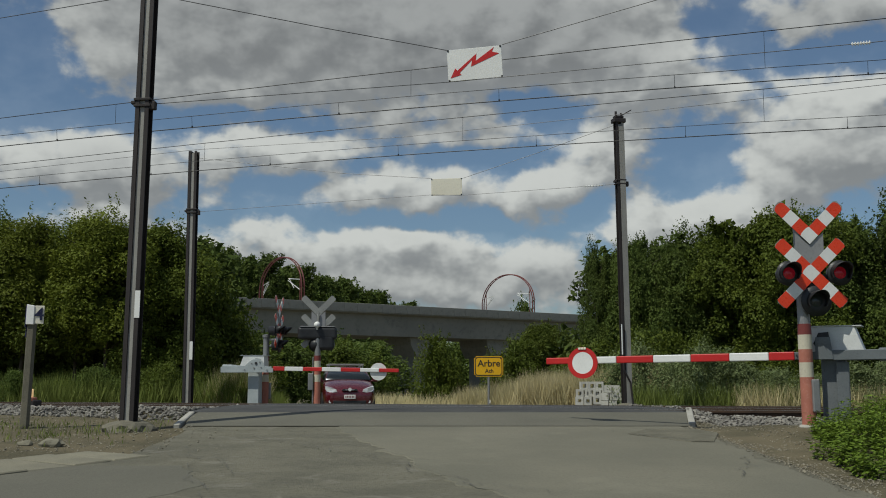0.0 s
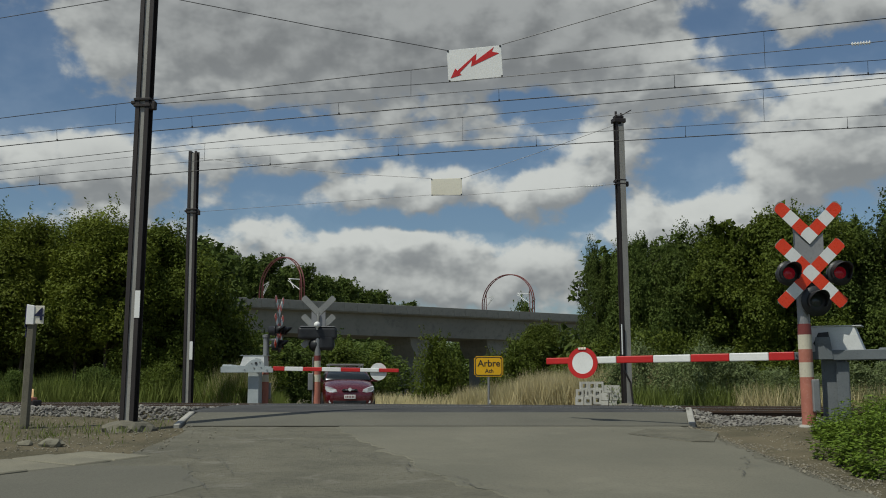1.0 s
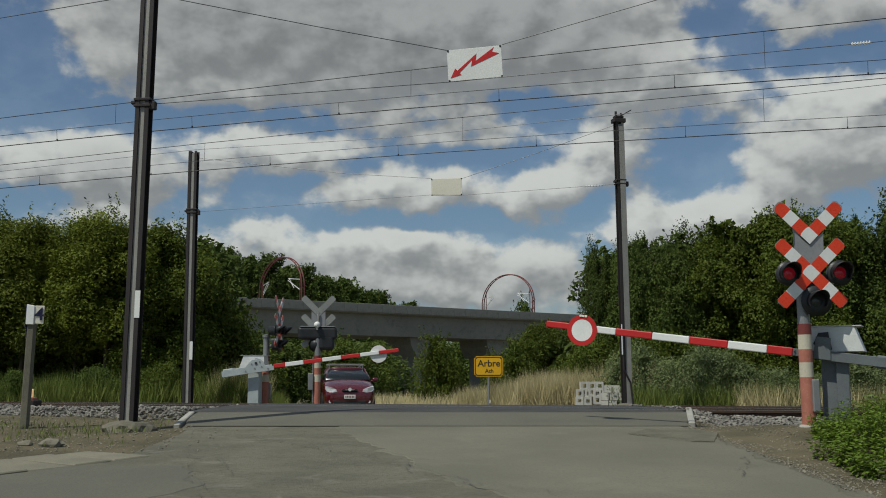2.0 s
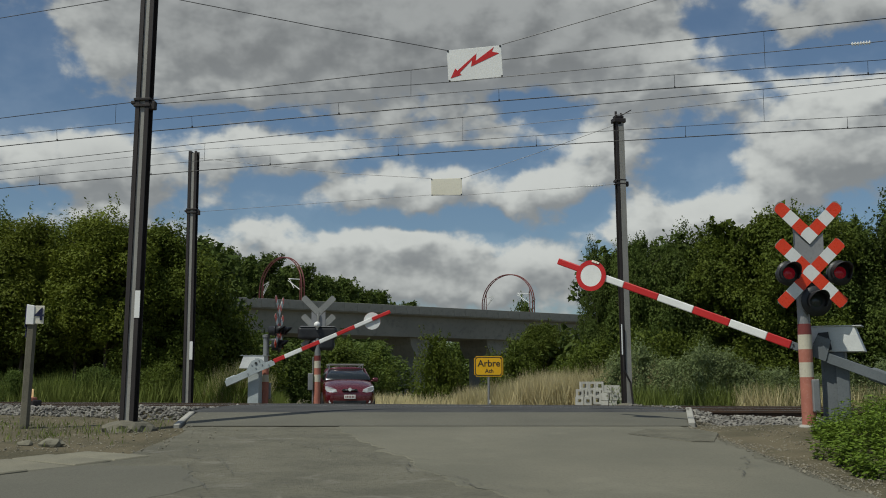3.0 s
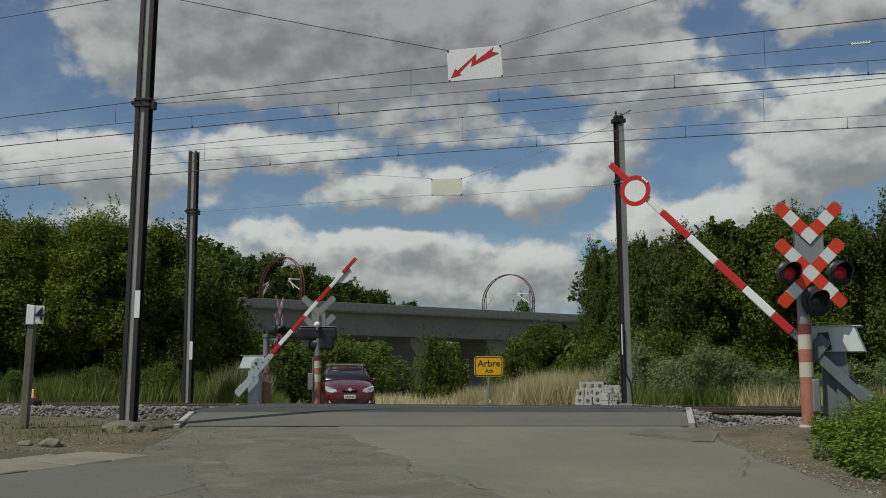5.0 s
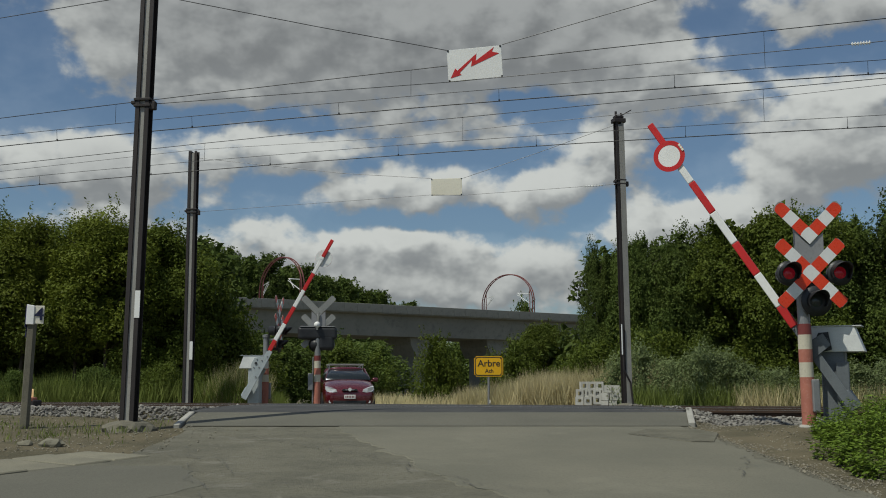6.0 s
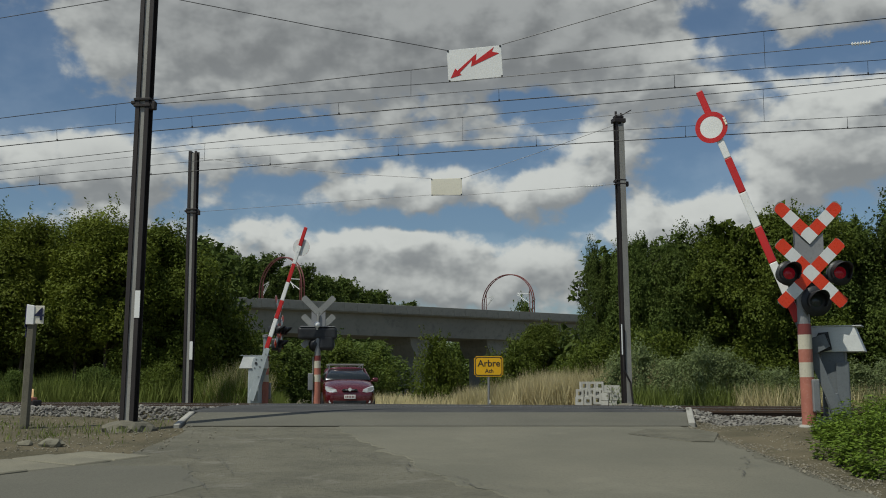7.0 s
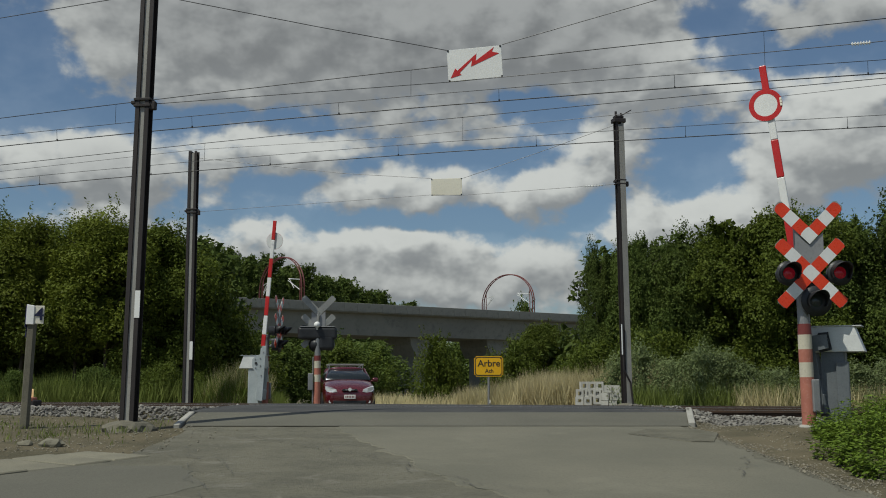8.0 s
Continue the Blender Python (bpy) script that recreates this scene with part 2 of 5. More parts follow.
# ------------------------------------------------------------------ mesh helpers


def finish(name, bm, mat, smooth=False):
    me = bpy.data.meshes.new(name)
    bmesh.ops.recalc_face_normals(bm, faces=bm.faces)
    if smooth:
        for f in bm.faces:
            f.smooth = True
    bm.to_mesh(me)
    bm.free()
    me.materials.append(mat)
    return me


def thing(name, m, label, category, group="", kind=""):
    e = new(name)
    e.matrix_world = m
    e.empty_display_size = 0.1
    return tagged(e, label, category, group, kind)


def part(name, bm, mat, parent=None, label="", smooth=False, m=None):
    ob = new(name, finish(name, bm, mat, smooth))
    if parent is not None:
        ob.parent = parent
    if m is not None:
        ob.matrix_basis = m
    return tagged(ob, label)


def box(bm, sx, sy, sz, m=None, bevel=0.0, segments=1):
    """A bevelled box, centred on m."""
    made = bmesh.ops.create_cube(bm, size=1.0, matrix=(m or Matrix()) @ Matrix.Diagonal((sx, sy, sz, 1)))
    if bevel:
        edges = list({e for v in made["verts"] for e in v.link_edges})
        bmesh.ops.bevel(bm, geom=edges, offset=bevel, segments=segments, affect="EDGES", profile=0.5)
    return bm


def rod(bm, r, a, b, seg=10, r2=None):
    a, b = Vector(a), Vector(b)
    d = b - a
    m = Matrix.Translation((a + b) / 2) @ d.to_track_quat("Z", "Y").to_matrix().to_4x4()
    bmesh.ops.create_cone(bm, cap_ends=True, segments=seg, radius1=r, radius2=r if r2 is None else r2, depth=d.length, matrix=m)
    return bm


def prism(bm, pts, y0, y1):
    """A flat outline in x and z, given thickness along y."""
    front = [bm.verts.new((x, y0, z)) for x, z in pts]
    back = [bm.verts.new((x, y1, z)) for x, z in pts]
    bm.faces.new(front)
    bm.faces.new(back[::-1])
    for i in range(len(pts)):
        j = (i + 1) % len(pts)
        bm.faces.new((front[i], back[i], back[j], front[j]))
    return bm


def lathe(bm, profile, seg=20, m=None):
    """Turned shape: (radius, along) points about local z."""
    rings = []
    for r, z in profile:
        rings.append([bm.verts.new((m or Matrix()) @ Vector((r * math.cos(2 * math.pi * k / seg), r * math.sin(2 * math.pi * k / seg), z)))
                      for k in range(seg)])
    for a, b in zip(rings, rings[1:]):
        for k in range(seg):
            bm.faces.new((a[k], a[(k + 1) % seg], b[(k + 1) % seg], b[k]))
    for r in (rings[0], rings[-1]):
        if (r[0].co - r[seg // 2].co).length > 1e-5:
            bm.faces.new(r)
    bmesh.ops.remove_doubles(bm, verts=bm.verts, dist=1e-6)
    return bm


def tube(bm, pts, r, seg=6):
    """One swept tube through the points."""
    pts = [Vector(p) for p in pts]
    rings = []
    for i, p in enumerate(pts):
        d = (pts[min(i + 1, len(pts) - 1)] - pts[max(i - 1, 0)]).normalized()
        q = d.to_track_quat("Z", "Y")
        rings.append([bm.verts.new(p + q @ Vector((r * math.cos(2 * math.pi * k / seg), r * math.sin(2 * math.pi * k / seg), 0))) for k in range(seg)])
    for a, c in zip(rings, rings[1:]):
        for k in range(seg):
            bm.faces.new((a[k], a[(k + 1) % seg], c[(k + 1) % seg], c[k]))
    bm.faces.new(rings[0]), bm.faces.new(rings[-1][::-1])
    return bm


def lettering(name, text, size, mat, parent, m, label=""):
    """Raised letters in the built-in font, turned into a mesh."""
    cu = bpy.data.curves.new(name, "FONT")
    cu.body, cu.size, cu.extrude, cu.align_x, cu.align_y = text, size, 0.002, "CENTER", "CENTER"
    cu.offset = 0.012 * size
    tmp = bpy.data.objects.new(name, cu)
    me = bpy.data.meshes.new_from_object(tmp)
    bpy.data.objects.remove(tmp)
    me.materials.clear()
    me.materials.append(mat)
    ob = new(name, me)
    ob.parent, ob.matrix_basis = parent, m
    return tagged(ob, label)


def smoothstep(a, b, v):
    k = min(max((v - a) / (b - a), 0.0), 1.0)
    return k * k * (3 - 2 * k)


# ------------------------------------------------------------------ lie of the land
TRACK_SKEW = 0.30                # the line runs 0.30 m towards the eye for each metre to the east
PROFILE = [(-400, -2.5), (-60, -1.6), (0, -0.90), (15.1, -0.175), (17.0, -0.015), (17.6, 0.0), (19.5, 0.0), (24.6, -0.055), (27.5, -0.19), (31, -0.42),
           (36, -0.60), (60, -0.9), (160, -1.5), (4000, -2.0)]


def lie(x, y):
    """Height of the road's own level; the plateau of the crossing follows the skewed line."""
    w = smoothstep(17.0, 20, y) * (1 - smoothstep(26, 45, y))
    yy = y + TRACK_SKEW * max(-9, min(9, x)) * w
    for (a, za), (b, zb) in zip(PROFILE, PROFILE[1:]):
        if yy <= b:
            return za + (zb - za) * (yy - a) / (b - a)
    return PROFILE[-1][1]


def road_left(y):
    return -3.38 - 0.44 * smoothstep(13.5, 16.7, y) + 0.6 * smoothstep(22, 30, y) - 0.16 * max(y - 30, 0)


def road_right(y):
    return 3.46 + 0.46 * smoothstep(15, 17.3, y) - 2.2 * smoothstep(22, 30, y) - 0.16 * max(y - 30, 0)


def soil_height(x, y):
    """Ground off the road: the track bed lies lower than the crossing, and the earth is uneven."""
    yy = y + TRACK_SKEW * max(-9, min(9, x)) if 12 < y < 45 else y
    z = lie(x, y)
    off = max(road_left(y) - x, x - road_right(y))
    k = smoothstep(0.0, 0.5, off)
    bed = smoothstep(16.0, 17.6, yy) * (1 - smoothstep(25.2, 27.5, yy))
    z -= k * bed * 0.09
    z += 0.13 * smoothstep(3.8, 4.5, x) * smoothstep(10.5, 13.5, y) * (1 - smoothstep(14.2, 15.8, y))
    if off > 0 and y < 80:
        z += k * 0.05 * (noise.noise((x * 0.9, y * 0.9, 0)) + 0.5 * noise.noise((x * 2.7, y * 2.7, 3)))
    return z - 0.03


def sheet(name, mat, xs, ys, height, keep=None):
    bm = bmesh.new()
    grid = [[bm.verts.new((x, y, height(x, y))) for x in xs] for y in ys]
    for j in range(len(ys) - 1):
        for i in range(len(xs) - 1):
            if keep is None or keep((xs[i] + xs[i + 1]) / 2, (ys[j] + ys[j + 1]) / 2):
                bm.faces.new((grid[j][i], grid[j][i + 1], grid[j + 1][i + 1], grid[j + 1][i]))
    loose = [v for v in bm.verts if not v.link_faces]
    bmesh.ops.delete(bm, geom=loose, context="VERTS")
    return new(name, finish(name, bm, mat, True))


def spread(a, b, step):
    n = max(1, round((b - a) / step))
    return [a + (b - a) * i / n for i in range(n + 1)]


def ground_and_road():
    far = [-4000, -1500, -600, -250, -120, -60, -35]
    xs = far + spread(-22, 22, 0.4) + [-v for v in far[::-1]]
    ys = [-400, -120, -40, -15, 0] + spread(5, 30, 0.4) + spread(31, 60, 1.5) + [75, 95, 120, 160, 220, 320, 600, 1500, 4000]
    tagged(sheet("ground", SOIL, xs, ys, soil_height), "bare earth with gravel and thin weeds", "ground", kind="structure")

    # road sheet across the crossing, its edges following the kerb lines
    bm = bmesh.new()
    rows = []
    for y in spread(-30, 8, 2) + spread(8.3, 30, 0.3) + spread(31, 70, 1.5):
        a, b = road_left(y), road_right(y)
        if y < 10.8:
            a = -9 + 3.6 * smoothstep(9.4, 10.8, y)
        line = []
        for k in range(25):
            x = a + (b - a) * k / 24
            jag = 0.10 * noise.noise((y * 1.3, k, 5)) if k in (0, 24) and y < 15 else 0
            line.append(bm.verts.new((x + jag, y, lie(x, y) + 0.006)))
        rows.append(line)
    for r, s in zip(rows, rows[1:]):
        for k in range(24):
            bm.faces.new((r[k], r[k + 1], s[k + 1], s[k]))
    tagged(new("road", finish("road", bm, ASPHALT_OLD, True)), "worn grey asphalt road with patches and cracks", "road", kind="structure")

    def layer(name, mat, ys, left, right, lift, label, n=20):
        bm = bmesh.new()
        rows = []
        for y in ys:
            a, c = left(y), right(y)
            top = [bm.verts.new((a + (c - a) * k / n, y, lie(a + (c - a) * k / n, y) + lift)) for k in range(n + 1)]
            rows.append([bm.verts.new((a - 0.012, y, lie(a, y) + 0.003))] + top + [bm.verts.new((c + 0.012, y, lie(c, y) + 0.003))])
        for r, s in zip(rows, rows[1:]):
            for k in range(n + 2):
                bm.faces.new((r[k], r[k + 1], s[k + 1], s[k]))
        return tagged(new(name, finish(name, bm, mat, False)), label, "road", kind="structure")

    def ragged(y):
        line = 0.75 - 0.40 * (y - 8) + 0.012 * (y - 8) ** 2
        return line + 0.20 * noise.noise((y * 1.1, 3.1, 0)) + 0.13 * noise.noise((y * 3.7, 1.0, 0)) + 0.05 * noise.noise((y * 11, 2.0, 0))

    layer("road_newer_lane", ASPHALT, spread(2, 15.05, 0.08), lambda y: max(ragged(y), -2.9 + 0.1 * noise.noise((y * 3, 0, 0))), lambda y: 3.30 + 0.12 * noise.noise((y * 1.2, 8, 0)) + 0.05 * noise.noise((y * 6, 8, 0)), 0.016,
          "newer grey asphalt layer with a ragged edge")
    layer("road_ramp", RAMP, spread(15.08, 16.78, 0.1), lambda y: road_left(y) + 0.02, lambda y: road_right(y) - 0.02, 0.020, "short asphalt ramp up to the rails")
    layer("road_patch", ASPHALT_OLD, spread(12.9, 14.6, 0.1), lambda y: 2.35 + 0.6 * abs(y - 13.9) + 0.1 * noise.noise((y * 4, 9, 0)), lambda y: 3.55 - 0.3 * abs(y - 14.0), 0.024, "darker asphalt repair patch")
    layer("road_patch", RAMP, spread(7.2, 10.7, 0.1), lambda y: -2.95 + 0.659 * (y - 11.62) + 0.05 * noise.noise((y * 3, 6, 0)), lambda y: -2.05 - 0.42 * abs(y - 9.4) + 0.22 * noise.noise((y * 1.3, 4, 0)) + 0.08 * noise.noise((y * 5, 4, 0)), 0.012, "dark worn asphalt in front of the slabs")
    # the deck between the rails, dark and worn smooth
    bm = bmesh.new()
    rows = []
    for yy in spread(15.4, 24.9, 0.35):
        line = []
        for k in range(21):
            x = -4.05 + 7.95 * k / 20
            y = yy - TRACK_SKEW * x
            y = max(y, 16.80 + 0.02 * noise.noise((x, 0, 0)))
            line.append(bm.verts.new((x, y, lie(x, y) + 0.017 - 0.03 * smoothstep(24.4, 24.9, yy))))
        rows.append(line)
    for r, s in zip(rows, rows[1:]):
        for k in range(20):
            bm.faces.new((r[k], r[k + 1], s[k + 1], s[k]))
    bmesh.ops.remove_doubles(bm, verts=bm.verts, dist=1e-4)
    tagged(new("crossing_deck", finish("crossing_deck", bm, ASPHALT_DARK, True)), "dark smooth deck of the crossing between the rails", "road", kind="structure")


ground_and_road()


# ------------------------------------------------------------------ the railway
TRACK_TURN = math.degrees(math.atan2(-TRACK_SKEW, 1))
NEAR_TRACK, FAR_TRACK = 19.1, 22.9


def rails():
    section = [(-0.07, -0.17), (0.07, -0.17), (0.07, -0.155), (0.012, -0.135), (0.012, -0.045), (0.036, -0.035), (0.036, 0.0),
               (-0.036, 0.0), (-0.036, -0.035), (-0.012, -0.045), (-0.012, -0.135), (-0.07, -0.155)]
    for d0 in (NEAR_TRACK, FAR_TRACK):
        t = thing("railway_track", pose(0, d0, 0.012 if d0 == NEAR_TRACK else -0.024, 0, 0, TRACK_TURN), "rusty steel railway track on concrete sleepers in ballast", "railway track",
                  "tracks over the crossing", "structure")
        for side in (-0.7535, 0.7535):
            bm = bmesh.new()
            a = [bm.verts.new((-90, side + u, v)) for u, v in section]
            b = [bm.verts.new((90, side + u, v)) for u, v in section]
            bm.faces.new(a), bm.faces.new(b[::-1])
            for i in range(len(a)):
                j = (i + 1) % len(a)
                bm.faces.new((a[i], a[j], b[j], b[i]))
            r = part("rail", bm, RUST, t)
            bm = bmesh.new()
            box(bm, 180, 0.056, 0.004, pose(0, side, 0.002))
            part("rail_head", bm, RAIL_TOP, r, "shiny worn running surface")
        bm = bmesh.new()
        box(bm, 0.24, 2.5, 0.16, pose(0, 0, -0.26), 0.02)
        me = finish("sleeper", bm, SLEEPER)
        for k in range(-60, 61):
            if -4.6 < k * 0.6 < 4.4:
                continue
            s = new("sleeper", me)
            s.parent, s.matrix_basis = t, pose(k * 0.6, 0, 0)


rails()


def wires():
    """Two compound overhead lines: messenger, auxiliary and contact wire with droppers."""
    for d0 in (NEAR_TRACK, FAR_TRACK):
        near = d0 == NEAR_TRACK
        t = thing("overhead_line", pose(0, d0, 0, 0, 0, TRACK_TURN), "dark overhead line of three wires with droppers", "overhead line",
                  "overhead lines")
        lift = 0.0 if near else -0.04
        sag = lambda u, z, s: z + lift + (0.0235 * u if s > 0.1 else 0.004 * u) + (-0.0011 * u * u if s < 0.1 else -0.0005 * u * u)
        for name, z, r, s, dy in (("messenger_wire", 6.22, 0.0075, 0.22, 0), ("auxiliary_wire", 5.71, 0.0055, 0.02, 0), ("contact_wire", 5.49, 0.0095, 0, 0.03)):
            bm = bmesh.new()
            pts = [(u, dy, sag(u, z, s)) for u in spread(-45, 45, 3)]
            tube(bm, pts, r)
            part(name, bm, WIRE, t)
        for u in [(-0.62 if near else 0.45) + 6.28 * k for k in range(-4, 5)]:
            bm = bmesh.new()
            rod(bm, 0.004, (u, 0, sag(u, 6.22, 0.22)), (u, 0, sag(u, 5.71, 0.02)), 5)
            part("dropper", bm, WIRE, t)
        for u in [(1.05 if near else 2.07) + 3.11 * k for k in range(-8, 9)]:
            bm = bmesh.new()
            rod(bm, 0.004, (u, 0, sag(u, 5.71, 0.02)), (u, 0.03, sag(u, 5.49, 0)), 5)
            box(bm, 0.02, 0.03, 0.04, pose(u, 0.03, sag(u, 5.50, 0)))
            part("dropper", bm, WIRE, t)


wires()


# ------------------------------------------------------------------ masts, portal cables and warning signs
def mast(name, x, y, z, top, turn, lean, width, clamp_z, strip, label):
    """H-section mast of two channels in a painted shade tone joined by a web in a painted sunlit tone, on its footing.
    """
    t = thing(name, pose(x, y, z, 0, lean, turn), label, "mast", "masts beside the crossing")
    h = top - z
    w = width
    for side in (-1, 1):
        bm = bmesh.new()
        prism_pts = [(0, 0), (side * w * 0.30, 0), (side * w * 0.30, 0.012), (side * 0.012, 0.012), (side * 0.012, w * 0.8 - 0.012),
                     (side * w * 0.30, w * 0.8 - 0.012), (side * w * 0.30, w * 0.8), (0, w * 0.8)]
        lo = [bm.verts.new((side * w * 0.2 + a, b - w * 0.4, 0)) for a, b in prism_pts]
        hi = [bm.verts.new((side * w * 0.2 + a, b - w * 0.4, h)) for a, b in prism_pts]
        bm.faces.new(lo), bm.faces.new(hi[::-1])
        for i in range(len(lo)):
            j = (i + 1) % len(lo)
            bm.faces.new((lo[i], lo[j], hi[j], hi[i]))
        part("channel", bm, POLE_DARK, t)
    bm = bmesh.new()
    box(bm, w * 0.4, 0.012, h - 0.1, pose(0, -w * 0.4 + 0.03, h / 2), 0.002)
    part("web", bm, POLE_LIT, t, "steel web with sunlit tone painted in")
    bm = bmesh.new()
    for k in range(2):
        box(bm, w * 1.25, w * 0.95, 0.035, pose(0, 0, clamp_z - z + 0.09 * k), 0.005)
    box(bm, 0.10, 0.08, 0.12, pose(w * 0.7, -0.03, clamp_z - z), 0.01)
    box(bm, 0.07, 0.08, 0.05, pose(-w * 0.72, -0.03, clamp_z - z + 0.05), 0.01)
    part("clamp", bm, POLE_DARK, t, "dark steel cable clamp")
    if strip:
        bm = bmesh.new()
        box(bm, strip[2], 0.006, strip[1] - strip[0], pose(w * 0.40, -w * 0.4 - 0.006, (strip[0] + strip[1]) / 2 - z), 0.002)
        part("number_plate", bm, WHITE, t, "small white vertical plate")
    bm = bmesh.new()
    bmesh.ops.create_icosphere(bm, subdivisions=3, radius=1.0)
    for v in bm.verts:
        n = 1 + 0.22 * noise.noise(v.co * 2.1) + 0.10 * noise.noise(v.co * 6.0)
        v.co = Vector((v.co.x * w * 1.9 * n, v.co.y * w * 1.6 * n, (v.co.z if v.co.z < 0.6 else 0.6 + (v.co.z - 0.6) * 0.5) * 0.19 * n - 0.02))
    part("footing", bm, WEATHERED, t, "rough concrete footing")
    return t


m1 = mast("catenary_mast", -4.33, 14.9, -0.21, 7.6, -8, 0.85, 0.200, 4.35, (1.33, 1.71, 0.078), "tall steel mast, lit web and shaded channels painted in, in rough concrete")
m2 = mast("catenary_mast", -6.62, 28.0, -0.30, 6.58, -8, -0.2, 0.235, 4.92, (1.05, 1.52, 0.085), "steel mast, lit web and shaded channels painted in, beyond the tracks")
m3 = mast("catenary_mast", 4.26, 25.0, -0.15, 6.62, 14, -0.6, 0.20, 5.13, None, "grey steel mast with insulator head beyond the tracks")


def mast_head(t, h):
    bm = bmesh.new()
    box(bm, 0.30, 0.22, 0.10, pose(0, 0, h + 0.04), 0.01)
    box(bm, 0.22, 0.16, 0.06, pose(0, 0, h + 0.13), 0.01)
    rod(bm, 0.03, (-0.06, 0, h + 0.15), (-0.06, 0, h + 0.27), 8)
    rod(bm, 0.022, (0.07, 0, h + 0.15), (0.07, 0, h + 0.24), 8)
    rod(bm, 0.012, (0.05, 0, h + 0.16), (0.34, 0, h + 0.33), 6)
    part("insulator_head", bm, POLE_DARK, t, "dark insulator head")


# right channel takes the painted sunlit tone
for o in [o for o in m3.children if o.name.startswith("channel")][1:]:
    o.data.materials[0] = POLE_LIT
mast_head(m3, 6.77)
# added strip: lays the sunlit tone over the front of this mast
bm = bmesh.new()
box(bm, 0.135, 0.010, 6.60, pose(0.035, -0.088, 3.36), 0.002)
part("lit_face_strip", bm, POLE_LIT, m3, "added strip painted as the sunlit steel face")
bm = bmesh.new()
tube(bm, [(0.10, -0.13, 0.05), (0.05, -0.13, 0.6), (-0.10, -0.12, 0.9), (-0.10, -0.12, 1.9)], 0.022)
part("conduit", bm, POLE_DARK, m3, "dark cable conduit")
bm = bmesh.new()
rod(bm, 0.016, (-0.13, -0.13, 1.25), (-0.13, -0.13, 1.95), 8)
part("marker_rod", bm, WHITE, m3, "thin white rod")


def cable(name, mat, pts, r, label, group=""):
    bm = bmesh.new()
    tube(bm, pts, r)
    ob = part(name, bm, mat, None)
    return tagged(ob, label, "cable", group)


cable("portal_cable", WIRE_PALE, [(-4.27, 14.9, 6.03), (-3.82, 15.0, 5.97), (-1.9, 15.43, 5.72), (0.06, 15.9, 5.50)], 0.006, "thin steel cable holding the hanging warning sign", "portal cables")
cable("portal_cable", WIRE_PALE, [(0.90, 15.7, 5.53), (3.07, 15.1, 5.99), (7.4, 13.9, 7.0)], 0.006, "thin steel cable holding the hanging warning sign", "portal cables")
cable("portal_cable", WIRE_PALE, [(-4.2, 14.88, 4.38), (0.09, 15.9, 5.00), (0.90, 15.7, 5.02), (6.02, 14.5, 5.17), (7.4, 14.1, 5.22)], 0.0055, "thin lower steel cable with an insulator", "portal cables")
mast("catenary_mast", 7.45, 13.95, -0.3, 7.6, -8, 0, 0.2, 5.22, None, "tall dark steel mast beside the road")


def insulator(a, b):
    bm = bmesh.new()
    a, b = Vector(a), Vector(b)
    d = (b - a)
    m = Matrix.Translation(a) @ d.to_track_quat("Z", "Y").to_matrix().to_4x4()
    prof, n = [(0.008, 0)], 7
    for k in range(n):
        z = d.length * (k + 0.5) / n
        prof += [(0.012, z - 0.012), (0.034, z), (0.012, z + 0.012)]
    lathe(bm, prof + [(0.008, d.length)], 12, m)
    return tagged(part("insulator", bm, WHITE, None), "white ribbed insulator on a thin cable", "insulator", "cable insulators")


insulator((5.74, 14.57, 5.163), (6.0, 14.505, 5.170))
insulator((3.36, 25.2, 5.112), (3.82, 25.08, 5.122))
cable("portal_cable", WIRE_PALE, [(-6.5, 28, 6.4), (-2.6, 26.8, 5.75), (-0.28, 26, 5.46)], 0.006, "thin steel cable beyond the tracks", "portal cables")
cable("portal_cable", WIRE_PALE, [(0.47, 26, 5.46), (2.2, 25.6, 5.98), (4.2, 25, 6.6)], 0.006, "thin steel cable beyond the tracks", "portal cables")
cable("portal_cable", WIRE_PALE, [(-6.5, 28, 4.95), (-0.28, 26, 5.05), (0.47, 26, 5.04), (4.1, 25, 5.13)], 0.005, "thin lower steel cable beyond the tracks", "portal cables")
cable("earth_wire", WIRE_PALE, [(-20, 32.2, 6.15), (-6.6, 28, 6.63), (-1.0, 26.4, 6.60), (4.2, 24.9, 6.80), (10.5, 22.9, 7.05), (20, 20, 7.4)], 0.006, "thin earth wire over the mast heads")
cable("earth_wire", WIRE_PALE, [(-14.55, 22.9, 7.64), (-7.38, 17.2, 6.47), (-4.7, 15.07, 6.03), (-4.27, 14.9, 6.05)], 0.006, "thin earth wire running off the tall mast")


def hanging_sign(name, x, y, z, w, h, turn, roll, face, label):
    t = thing(name, pose(x, y, z, 0, roll, turn), label, "warning sign")
    bm = bmesh.new()
    box(bm, w, 0.012, h, None, 0.004)
    part("panel", bm, face, t)
    for sx in (-1, 1):
        for sz in (-1, 1):
            bm = bmesh.new()
            box(bm, 0.028, 0.03, 0.028, pose(sx * (w / 2 - 0.016), 0, sz * (h / 2 - 0.012)), 0.004)
            part("corner_clip", bm, BLACK, t, "small dark corner clip")
    return t


